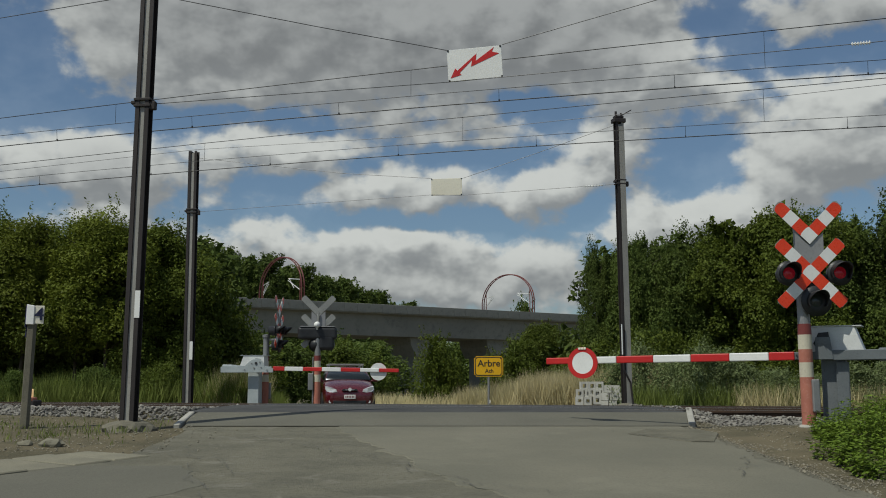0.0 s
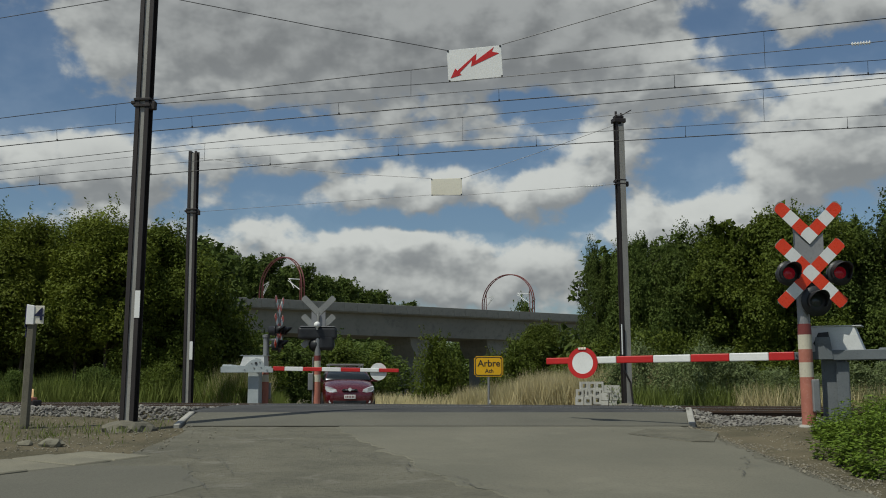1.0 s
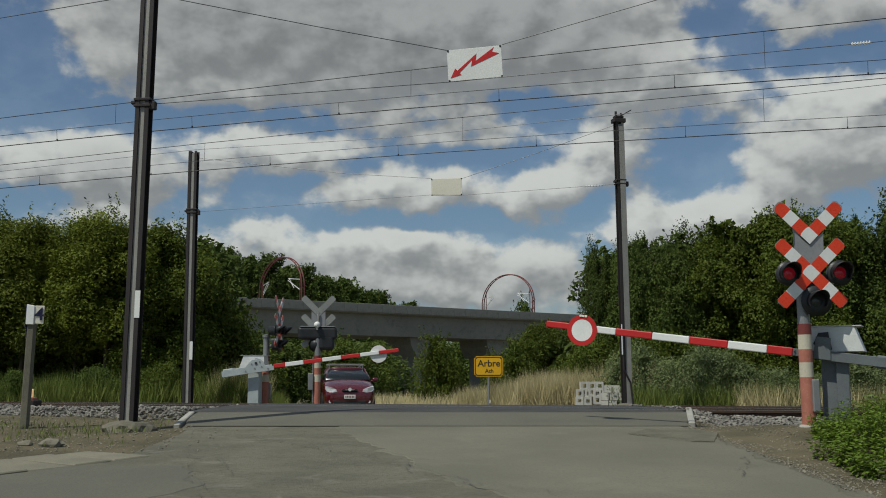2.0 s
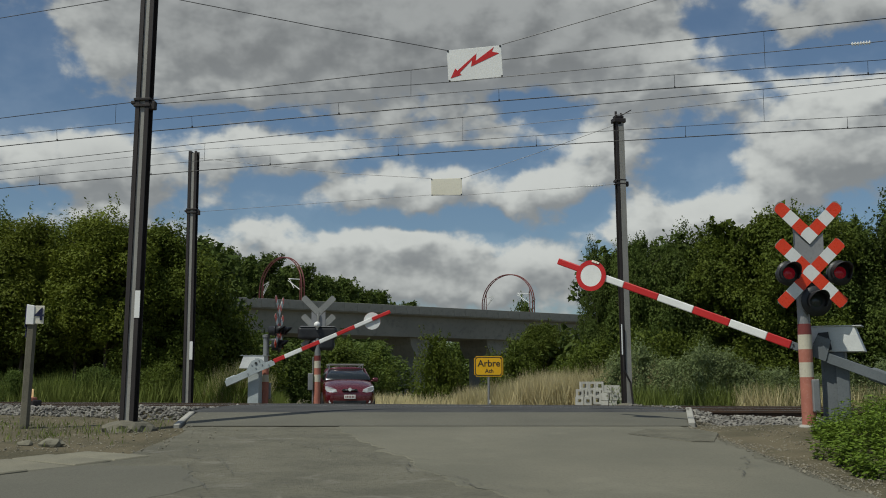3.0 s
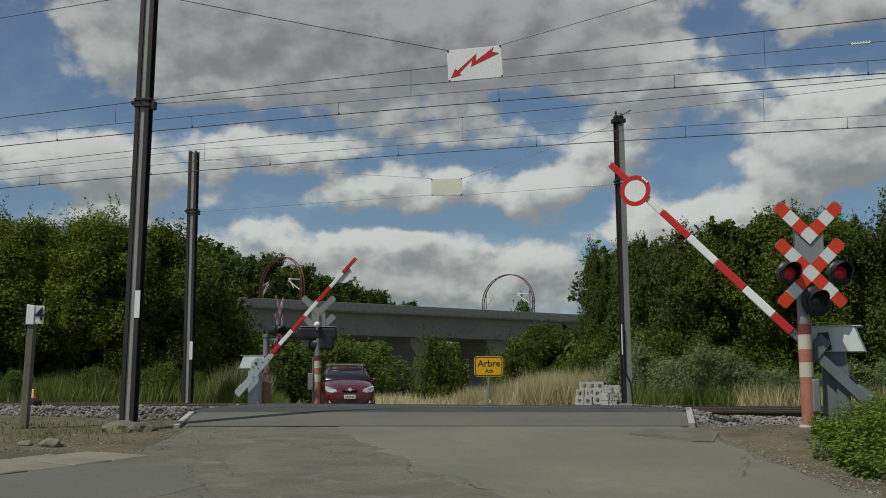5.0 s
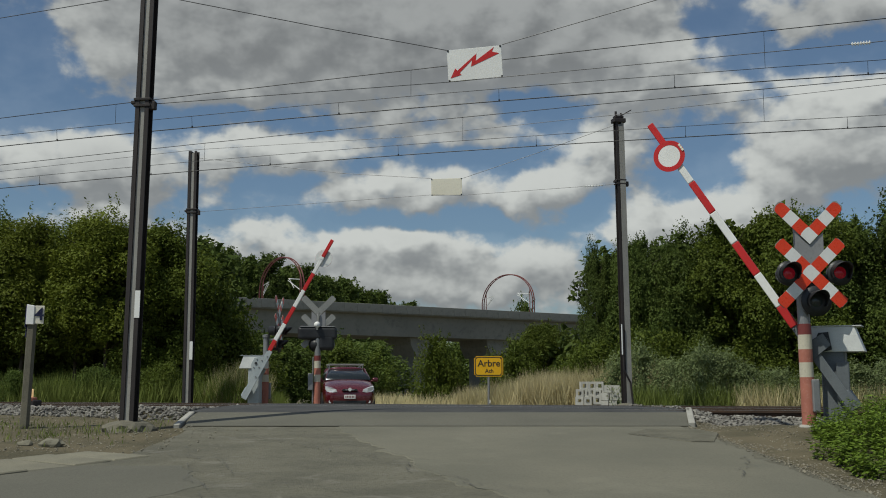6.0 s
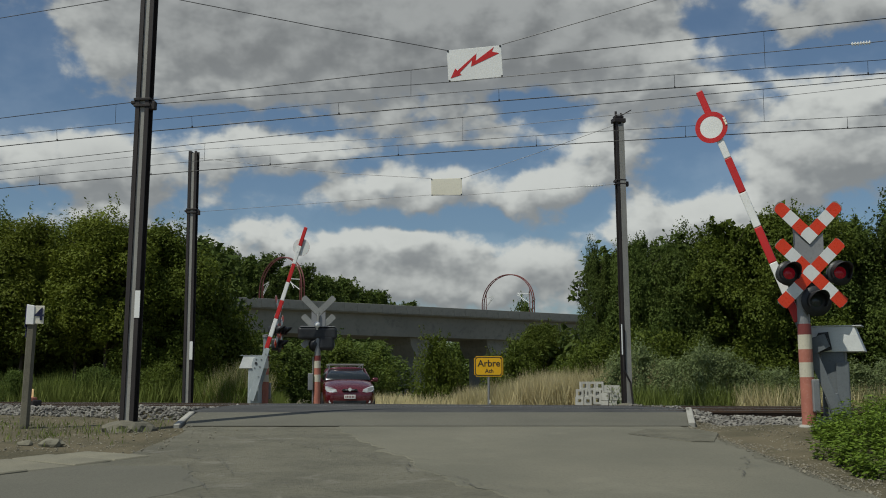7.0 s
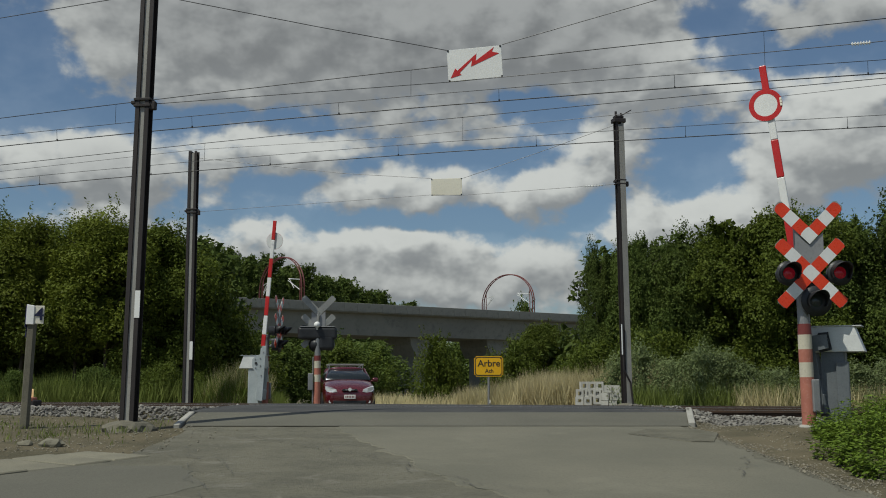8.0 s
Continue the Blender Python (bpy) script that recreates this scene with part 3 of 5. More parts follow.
sign = hanging_sign("electricity_warning_sign", 0.485, 15.8, 5.26, 0.835, 0.495, -8, -3.2, WHITE, "white hanging sign with a red lightning arrow")
bm = bmesh.new()
S = 1.112
prism(bm, [(S * u, S * v) for u, v in ((-0.343, -0.176), (-0.272, -0.041), (-0.245, -0.078), (0.030, 0.140), (0.017, 0.039), (0.272, 0.205), (0.245, 0.146), (0.340, 0.113),
                                       (-0.054, -0.038), (-0.035, 0.054), (-0.215, -0.111), (-0.190, -0.142))], -0.0095, -0.004)
part("lightning_arrow", bm, RED, sign, "red zigzag arrow")
hanging_sign("warning_sign_back", 0.09, 26.0, 5.25, 0.76, 0.42, -3, -1, CREAM, "cream back of a hanging warning sign")


# ------------------------------------------------------------------ level-crossing signals
def square_strip(parent, cx, cz, ang, first, count, end, y0):
    """Square stripes along an arm of a crossbuck, the last one rounded."""
    s = 0.162
    c, n = math.cos(ang), math.sin(ang)
    for k in range(first, count):
        mat = WHITE if k % 2 == 0 else ORANGE_RED
        a, b = (k - 0.5) * s, (k + 0.5) * s
        loc = [(a, -s / 2), (b, -s / 2), (b, s / 2), (a, s / 2)]
        if k == count - 1:
            loc = [(a, -s / 2)] + [(b - s * 0.30 + s * 0.36 * math.cos(q), s * 0.5 * math.sin(q)) for q in np.linspace(-math.pi / 2, math.pi / 2, 8 if end else 4)] + [(a, s / 2)]
            if not end:
                loc = [(a, -s / 2), (b, -s / 2), (b + 0.015, -s / 4), (b + 0.015, s / 4), (b, s / 2), (a, s / 2)]
        bm = bmesh.new()
        prism(bm, [(cx + u * c - v * n, cz + u * n + v * c) for u, v in loc], y0, y0 + 0.004)
        part("stripe", bm, mat, parent)


def signal_lamp(t, x, z, lens, size):
    """Round signal head: housing, black target, lens and long visor."""
    head = bmesh.new()
    m = pose(x, -0.12, z, 90)
    lathe(head, [(0.02, -0.20), (size * 0.75, -0.17), (size * 0.80, -0.02), (size, 0.0), (size, 0.014), (size * 0.50, 0.016)], 24, m)
    h = part("signal_head", head, BLACK, t, "black round signal head with visor", True)
    bm = bmesh.new()
    lathe(bm, [(0.0005, 0.035), (0.045, 0.03), (0.075, 0.018), (0.088, 0.012), (0.088, 0.0)], 20, m)
    part("lens", bm, lens, h, "", True)
    bm = bmesh.new()
    seg, r = 18, 0.125
    for k in range(seg):
        a0, a1 = (radians(-35 + 250 * q / seg) for q in (k, k + 1))
        for r0, r1 in ((r, r + 0.006),):
            pts = []
            for a in (a0, a1):
                deep = 0.10 + 0.16 * max(math.sin(a), 0.0) ** 0.7
                pts.append([(r0 * math.cos(a), r0 * math.sin(a), 0.012), (r0 * 0.97 * math.cos(a), r0 * 0.97 * math.sin(a), deep),
                            (r1 * 0.97 * math.cos(a), r1 * 0.97 * math.sin(a), deep), (r1 * math.cos(a), r1 * math.sin(a), 0.012)])
            va, vb = ([bm.verts.new(m @ Vector((p[0], p[1], p[2]))) for p in q] for q in pts)
            for i in range(4):
                bm.faces.new((va[i], va[(i + 1) % 4], vb[(i + 1) % 4], vb[i]))
    bmesh.ops.remove_doubles(bm, verts=bm.verts, dist=1e-5)
    part("visor", bm, BLACK, h, "", True)


def crossing_signal(x, y, z, off, boxed, post_top=2.6, reach=0.0):
    """Double crossbuck with lamps on a banded post; reach carries the head out in front of the post."""
    t = thing("crossing_signal", pose(x, y, z, 0, -0.6, 0), "red and white double crossbuck with two red lamps on a post", "crossing signal",
              "crossing signals")
    r = 0.088
    bands = [(-0.15, 0.62, POST_RED), (0.62, 0.81, POST_WHITE), (0.81, 0.98, POST_RED), (0.98, 1.17, POST_WHITE), (1.17, 1.31, POST_DARK_RED), (1.31, 1.50, STEEL),
             (1.50, post_top, STEEL)]
    for a, b, mat in bands:
        bm = bmesh.new()
        lathe(bm, [(r, a), (r, b)] if b < 1.4 else [(r * 0.9, a), (r * 0.9, b)], 24)
        part("post_band", bm, mat, t)
    bm = bmesh.new()
    lathe(bm, [(r + 0.03, -0.2), (r + 0.05, -0.02), (r + 0.02, 0.01), (r, 0.012)], 20)
    part("post_foot", bm, CONCRETE, t)
    bm = bmesh.new()
    box(bm, 0.095, 0.06, 0.42, pose(0.075, -0.10, 0.38), 0.012)
    part("cable_guard", bm, STEEL, t, "grey metal cable cover")
    # crossbucks: plates of grey metal with coloured squares on the front
    for cz, arms, name in ((2.46, (135, 45), "upper_crossbuck"), (1.965, (135, 45, 225, 315), "lower_crossbuck")):
        bm = bmesh.new()
        for k, a in enumerate(arms):
            q = radians(a)
            ln = 0.162 * 3.45
            c, n = math.cos(q), math.sin(q)
            loc = [(0.0, -0.081), (ln, -0.081), (ln + 0.03, -0.05), (ln + 0.03, 0.05), (ln, 0.081), (0.0, 0.081)]
            prism(bm, [(off + u * c - v * n, cz + u * n + v * c) for u, v in loc], -0.128 - 0.0006 * k, -0.1225 - 0.0006 * k)
        plate = part(name, bm, GREY_BACK, t, "crossbuck of grey metal with red and white squares")
        q = radians(arms[0])
        square_strip(plate, off, cz, q, 0, 1, False, -0.1360)
        for a in arms:
            square_strip(plate, off, cz, radians(a), 1, 4, cz > 2.3, -0.1355 - 0.0003 * (a > 100))
    bm = bmesh.new()
    prism(bm, [(off - 0.185, 2.50), (off - 0.185, 2.11), (off, 1.98), (off + 0.185, 2.11), (off + 0.185, 2.50), (off, 2.34)], -0.118, -0.112)
    part("back_plate", bm, PLATE_GREY, t, "plain grey metal plate")
    bm = bmesh.new()
    box(bm, 0.62, 0.07, 0.10, pose(off + 0.03, -0.05, 1.90), 0.012)
    if not boxed:
        box(bm, 0.12, 0.08, 0.85, pose(0.12, -0.07, 1.9), 0.012)
    rod(bm, 0.03, (off, -0.075, 2.0), (off, -0.075, 2.46), 10)
    part("bracket", bm, GREY_BACK if boxed else BLACK, t, "steel mounting bracket")
    signal_lamp(t, off - 0.29, 1.965, LAMP_RED, 0.165)
    signal_lamp(t, off + 0.375, 1.965, LAMP_RED, 0.165)
    signal_lamp(t, off + 0.05, 1.60, LAMP_DARK, 0.20)
    if not reach:
        bm = bmesh.new()
        bmesh.ops.create_uvsphere(bm, u_segments=16, v_segments=10, radius=0.085, matrix=pose(0.02, 0.14, 2.12))
        rod(bm, 0.03, (0.02, 0.05, 1.98), (0.02, 0.14, 2.06), 8)
        part("bell", bm, WHITE, t, "small round white bell", True)
    if boxed:
        bm = bmesh.new()
        box(bm, 1.04, 0.20, 0.34, pose(off + 0.02, -0.01, 1.90), 0.08, 4)
        box(bm, 0.42, 0.20, 0.42, pose(off - 0.22, -0.01, 1.66), 0.09, 4)
        board = part("lamp_board", bm, BLACK, t, "black board behind the lamps")
        bm = bmesh.new()
        box(bm, 0.94, 0.18, 0.02, pose(off + 0.02, 0.0, 2.075), 0.006)
        part("board_edge", bm, STEEL, board)
    if reach:
        for o in t.children:
            if o.name.split(".")[0] not in ("post_band", "post_foot", "cable_guard"):
                o.matrix_basis = pose(0, -reach, 0)
        bm = bmesh.new()
        for h in (1.58, 1.74):
            box(bm, 0.06, reach + 0.06, 0.05, pose(0.02, -0.03 - reach / 2, h), 0.006)
        lathe(bm, [(0.02, post_top + 0.05), (r + 0.012, post_top + 0.035), (r + 0.012, post_top - 0.03), (r * 0.9, post_top - 0.03)], 20)
        part("head_bracket", bm, STEEL, t, "steel bracket carrying the head out from the post")
    return t


crossing_signal(4.735, 14.0, -0.11, 0.085, False)
far_signal = crossing_signal(-3.33, 28.5, -0.14, -0.01, True, 2.02)
far_signal.matrix_world = pose(-3.33, 28.5, -0.14, 0, 0, 186)
bm = bmesh.new()
box(bm, 0.14, 0.16, 0.44, pose(0.17, 0.02, 0.62), 0.015)
box(bm, 0.03, 0.03, 1.30, pose(0.115, 0.04, 0.62), 0.006)
part("junction_box", bm, STEEL, far_signal, "grey junction box on the post")
tagged(far_signal, "grey back of a crossbuck signal on a banded post")
side_signal = crossing_signal(-4.73, 28.7, -0.14, 0.0, False, 1.83, 0.22)
side_signal.matrix_world = pose(-4.73, 28.7, -0.14, 0, 0, 83)
tagged(side_signal, "crossbuck signal turned along the road on a banded post")


# ------------------------------------------------------------------ half barriers
BOOMS = []


def barrier(x, y, pivot_z, ground, turn, drop, hood_side, label, paint, shift, size=1.0, start=0.0):
    """A barrier drive on a pedestal with a striped boom that swings in the local x-z plane."""
    t = thing("level_crossing_barrier", pose(x, y, ground, 0, 0, turn), label, "barrier", "barriers of the crossing")
    pz = pivot_z - ground
    s = hood_side
    bm = bmesh.new()
    box(bm, 0.30, 0.28, pz + 0.02, pose(-0.10 + 1.6 * shift, -0.22 * s, (pz - 0.10) / 2), 0.015)
    box(bm, 0.40, 0.38, 0.05, pose(-0.10 + 1.6 * shift, -0.22 * s, 0.03), 0.01)
    part("pedestal", bm, paint, t, "grey painted steel pedestal")
    bm = bmesh.new()
    sect = [(-0.50, -0.13), (0.18, -0.13), (0.18, 0.20), (-0.38, 0.20)]
    prism(bm, [(u + shift, pz + v) for u, v in sect], -0.40 * s, -0.05 * s)
    bmesh.ops.bevel(bm, geom=list(bm.edges), offset=0.006, segments=1, affect="EDGES")
    hood = part("drive_hood", bm, CABINET_WHITE, t, "white painted drive housing")
    bm = bmesh.new()
    box(bm, 0.70, 0.38, 0.012, pose(shift - 0.12, -0.225 * s, pz + 0.208), 0.004)
    part("hood_lid", bm, paint if paint is CABINET_SUNLIT else CABINET_WHITE, hood)
    bm = bmesh.new()
    prism(bm, [(u, pz + v) for u, v in ((-0.10, -0.10), (0.05, -0.14), (0.13, -0.02), (0.06, 0.12), (-0.06, 0.13))], -0.05 * s, -0.005 * s)
    rod(bm, 0.075, (0, -0.06 * s, pz), (0, 0.055 * s, pz), 16)
    part("hub", bm, BLACK if s > 0 else STEEL, t, "dark pivot hub")
    if s > 0:
        bm = bmesh.new()
        box(bm, 0.16, 0.06, pz * 0.72, pose(-0.22, -0.05 * s, pz * 0.40), 0.008)
        part("cable_box", bm, CABINET, t)
    # boom: origin on the pivot
    arm = new("boom")
    arm.parent, arm.matrix_basis = t, pose(0, 0.075 * s, pz)
    arm.empty_display_size = 0.1
    bands = [start + size * v for v in (0.36, 0.69, 1.21, 1.735, 2.26, 2.79, 3.31, 3.85)]
    for k, (a, b) in enumerate(zip(bands, bands[1:])):
        bm = bmesh.new()
        h = 0.112 - 0.003 * k
        box(bm, b - a - 0.002, 0.042, h, pose((a + b) / 2, 0.0, -drop), 0.012, 2)
        part("boom_band", bm, RED if k % 2 == 0 else WHITE, arm)
    bm = bmesh.new()
    box(bm, 0.42, 0.03, 0.10, pose(0.20, -0.01, -drop), 0.006)
    prism(bm, [(-0.12, -drop - 0.05), (0.10, -drop - 0.05), (0.09, 0.06), (-0.09, 0.06)], -0.028, 0.012)
    for q in (0.26, 0.34):
        rod(bm, 0.012, (q, -0.03, -drop + 0.025), (q, 0.03, -drop + 0.025), 6)
        rod(bm, 0.012, (q, -0.03, -drop - 0.025), (q, 0.03, -drop - 0.025), 6)
    part("bracket", bm, paint, arm, "grey bolted steel bracket")
    bm = bmesh.new()
    for dy in (-0.02, -0.42):
        box(bm, 0.86, 0.025, 0.13, pose(-0.50, dy * s, -drop + 0.0), 0.006)
    box(bm, 0.26, 0.40, 0.17, pose(-0.80, -0.22 * s, -drop), 0.015)
    part("counterweight", bm, paint, arm, "grey steel counterweight arms")
    if s < 0:
        # broad plate with a hump over the pivot, on the open side of the drive
        bm = bmesh.new()
        prism(bm, [(-0.95, -0.255), (-0.95, -0.105), (-0.32, -0.095), (-0.17, 0.05), (-0.09, 0.10), (0.10, 0.11), (0.19, 0.02), (0.24, -0.11), (0.46, -0.125), (0.46, -0.23)], -0.045, -0.026)
        bmesh.ops.bevel(bm, geom=list(bm.edges), offset=0.004, segments=1, affect="EDGES")
        plate = part("swing_plate", bm, paint, arm, "grey plate over the pivot, sunlit tone in its paint")
        for u, v in ((0.0, 0.0), (-0.12, 0.0), (0.10, 0.03), (0.14, -0.10), (-0.05, -0.12), (0.30, -0.17), (-0.30, -0.17)):
            bm = bmesh.new()
            rod(bm, 0.034 if u == 0 else 0.016, (u, -0.045, v), (u, -0.062, v), 10)
            part("bolt", bm, STEEL if u else BLACK, plate)
    mid = start + size * 3.285
    q = pose(mid, 0.034, -drop - 0.035, 90, 0, 180)
    bm = bmesh.new()
    lathe(bm, [(0.001, -0.006), (0.222, -0.006), (0.222, 0.0), (0.001, 0.0)], 36, q)
    disc = part("disc", bm, CABINET_WHITE, arm, "round red-rimmed white disc")
    bm = bmesh.new()
    lathe(bm, [(0.157, 0.0), (0.157, 0.005), (0.224, 0.005), (0.224, -0.004)], 36, q)
    part("rim", bm, RED, disc)
    bm = bmesh.new()
    lathe(bm, [(0.001, 0.003), (0.157, 0.003), (0.157, 0.0)], 36, q)
    part("face", bm, WHITE, disc)
    bm = bmesh.new()
    for k in range(3):
        box(bm, 0.035, 0.012, 0.03, pose(mid - 0.04 + 0.04 * k, 0.045, -drop - 0.035 + 0.205), 0.003)
    part("reflector", bm, CREAM, disc)
    BOOMS.append((arm, pz, s))
    return t


barrier(5.0, 14.1, 0.97, -0.12, 153.8, 0.178, 1, "red and white half barrier with disc on a grey pedestal", CABINET, 0.0)
# this drive wears the grey paint with sunlight put into its colour
barrier(-4.83, 28.0, 0.957, -0.33, -8.0, 0.130, -1, "red and white half barrier with a pale disc back", CABINET_SUNLIT, -0.017, 0.95, 0.10)


# ------------------------------------------------------------------ the waiting car
def car_materials():
    paint = material("car_red_paint", [(0.095, 0.007, 0.013), (0.105, 0.008, 0.014), (0.085, 0.006, 0.012)], 0.25, 0.15, (3, 40), 0, spec=0.6)
    paint.node_tree.nodes["Principled BSDF"].inputs["Coat Weight"].default_value = 0.8
    glass = material("car_glass", [(0.012, 0.016, 0.018), (0.016, 0.020, 0.022)], 0.06, 0, (3, 40), 0, spec=0.7)
    chrome = material("car_lamp_glass", [(0.88, 0.89, 0.90), (0.70, 0.71, 0.73)], 0.12, 0.2, (30, 60), 0, spec=0.8)
    return paint, glass, chrome


CAR_PAINT, CAR_GLASS, CAR_LAMP = car_materials()


def loft(bm, sections):
    """Rings of equal length joined into a hull, closed at both ends."""
    rings = [[bm.verts.new(p) for p in ring] for ring in sections]
    n = len(rings[0])
    for a, b in zip(rings, rings[1:]):
        for k in range(n):
            bm.faces.new((a[k], a[(k + 1) % n], b[(k + 1) % n], b[k]))
    bm.faces.new(rings[0])
    bm.faces.new(rings[-1][::-1])
    return bm


def hull_ring(y, half, low, top, crown):
    """Car body section: sill, bulging side, shoulder and crowned top."""
    right = [(half * 0.86, low), (half * 0.97, low + (top - low) * 0.12), (half, low + (top - low) * 0.45), (half * 0.985, low + (top - low) * 0.75),
             (half * 0.92, top - 0.02), (half * 0.6, top + crown * 0.75), (0, top + crown)]
    return [(x, y, z) for x, z in right] + [(-x, y, z) for x, z in right[-2::-1]]


def estate_car(m):
    t = thing("estate_car", m, "dark red estate car with roof rails waiting at the barrier", "car")
    bm = bmesh.new()
    loft(bm, [hull_ring(-0.02, 0.55, 0.34, 0.54, 0.02), hull_ring(0.03, 0.70, 0.24, 0.64, 0.02), hull_ring(0.16, 0.80, 0.21, 0.75, 0.03), hull_ring(0.45, 0.845, 0.20, 0.84, 0.05),
              hull_ring(0.9, 0.855, 0.20, 0.925, 0.06), hull_ring(1.25, 0.855, 0.20, 0.985, 0.05), hull_ring(2.2, 0.855, 0.20, 0.97, 0.02),
              hull_ring(3.4, 0.85, 0.20, 0.96, 0.0), hull_ring(4.1, 0.82, 0.24, 0.96, 0.0), hull_ring(4.35, 0.74, 0.32, 0.90, 0.0)])
    body = part("body", bm, CAR_PAINT, t, "", True)
    body.modifiers.new("round", "SUBSURF").levels = 1
    bm = bmesh.new()
    ring = lambda y, half_lo, half_hi, lo, hi: [(half_lo, y, lo), (half_lo * 0.985, y, lo + (hi - lo) * 0.5), (half_hi, y, hi - 0.03), (half_hi * 0.8, y, hi), (-half_hi * 0.8, y, hi),
                                                (-half_hi, y, hi - 0.03), (-half_lo * 0.985, y, lo + (hi - lo) * 0.5), (-half_lo, y, lo)]
    loft(bm, [ring(1.10, 0.74, 0.70, 0.95, 1.03), ring(1.45, 0.76, 0.66, 0.95, 1.18), ring(1.86, 0.77, 0.60, 0.92, 1.335), ring(3.2, 0.78, 0.60, 0.94, 1.355), ring(3.95, 0.76, 0.58, 0.94, 1.31),
              ring(4.22, 0.72, 0.62, 0.92, 1.02)])
    cabin = part("window_glass", bm, CAR_GLASS, t, "dark glass of windscreen and windows", True)
    bm = bmesh.new()
    loft(bm, [[(0.53 * k, y, z) for k, z in ((-1.0, z0), (-0.6, z0 + 0.035), (0.6, z0 + 0.035), (1.0, z0), (1.0, z0 - 0.03), (-1.0, z0 - 0.03))]
              for y, z0 in ((1.83, 1.33), (2.1, 1.362), (3.2, 1.365), (3.98, 1.32))])
    part("roof", bm, CAR_PAINT, t, "", True)
    for s in (-1, 1):
        bm = bmesh.new()
        rod(bm, 0.028, (s * 0.735, 1.10, 0.93), (s * 0.60, 1.84, 1.33), 8)
        rod(bm, 0.024, (s * 0.60, 1.84, 1.33), (s * 0.60, 3.95, 1.32), 8)
        rod(bm, 0.035, (s * 0.775, 2.35, 0.93), (s * 0.605, 2.45, 1.345), 8)
        rod(bm, 0.035, (s * 0.775, 3.3, 0.94), (s * 0.605, 3.35, 1.345), 8)
        rod(bm, 0.05, (s * 0.74, 4.2, 0.93), (s * 0.58, 3.95, 1.31), 8)
        part("pillar", bm, CAR_PAINT, t, "", True)
        bm = bmesh.new()
        rod(bm, 0.02, (s * 0.56, 2.0, 1.44), (s * 0.56, 3.8, 1.43), 8)
        for y in (2.0, 2.9, 3.8):
            rod(bm, 0.016, (s * 0.56, y, 1.34), (s * 0.56, y, 1.44), 6)
        part("roof_rail", bm, STEEL, t, "grey roof rail")
        bm = bmesh.new()
        box(bm, 0.20, 0.10, 0.13, pose(s * 0.93, 1.42, 0.985), 0.035, 2)
        rod(bm, 0.025, (s * 0.78, 1.40, 0.94), (s * 0.90, 1.42, 0.96), 6)
        part("wing_mirror", bm, CAR_PAINT, t, "", True)
        bm = bmesh.new()
        pts = [(0.40, 0.62), (0.43, 0.69), (0.60, 0.745), (0.765, 0.775), (0.775, 0.70), (0.72, 0.63), (0.54, 0.60)]
        lo = [bm.verts.new((s * x, 0.03 + 0.55 * max(x - 0.42, 0) ** 1.6 - 0.03, z)) for x, z in pts]
        hi = [bm.verts.new((s * x, 0.22 + 0.7 * max(x - 0.42, 0) ** 1.6, z + 0.02)) for x, z in pts]
        bm.faces.new(lo), bm.faces.new(hi[::-1])
        for i in range(len(lo)):
            bm.faces.new((lo[i], lo[(i + 1) % len(lo)], hi[(i + 1) % len(lo)], hi[i]))
        part("headlight", bm, CAR_LAMP, t, "clear glass headlight")
        bm = bmesh.new()
        rod(bm, 0.045, (s * 0.62, 0.02, 0.33), (s * 0.62, 0.16, 0.33), 12)
        part("fog_lamp", bm, CAR_LAMP, t)
    for y in (2.25, 3.45):
        bm = bmesh.new()
        box(bm, 1.22, 0.06, 0.035, pose(0, y, 1.475), 0.008)
        part("roof_bar", bm, GREY_BACK, t, "pale roof bar across the rails")
    bm = bmesh.new()
    prism(bm, [(-0.22, 0.645), (-0.25, 0.67), (-0.21, 0.705), (0.21, 0.705), (0.25, 0.67), (0.22, 0.645)], -0.028, 0.05)
    grille = part("grille", bm, BLACK, t, "dark slatted grille")
    bm = bmesh.new()
    box(bm, 0.30, 0.016, 0.010, pose(0, -0.032, 0.68))
    lathe(bm, [(0.035, -0.01), (0.055, -0.01), (0.055, 0.01), (0.035, 0.01)], 16, pose(0, -0.04, 0.69, 90))
    part("emblem_bar", bm, CAR_LAMP, grille, "chrome bar")
    bm = bmesh.new()
    box(bm, 1.05, 0.05, 0.13, pose(0, 0.01, 0.31), 0.03, 2)
    part("lower_intake", bm, BLACK, t)
    bm = bmesh.new()
    box(bm, 0.36, 0.015, 0.115, pose(0, -0.045, 0.475), 0.006)
    plate = part("plate", bm, WHITE, t, "white plate with dark red bars")
    for k in range(6):
        bm = bmesh.new()
        box(bm, 0.028, 0.004, 0.065, pose(-0.125 + 0.05 * k, -0.054, 0.475))
        part("plate_bar", bm, POST_DARK_RED, plate)
    bm = bmesh.new()
    for s in (-1, 1):
        box(bm, 0.55, 0.012, 0.015, pose(s * 0.32, 1.06, 0.99, 0, 0, s * 4))
    part("wiper", bm, BLACK, t)
    tyre_profile = [(0.19, -0.09), (0.28, -0.095), (0.31, -0.07), (0.315, 0), (0.31, 0.07), (0.28, 0.095), (0.19, 0.09)]
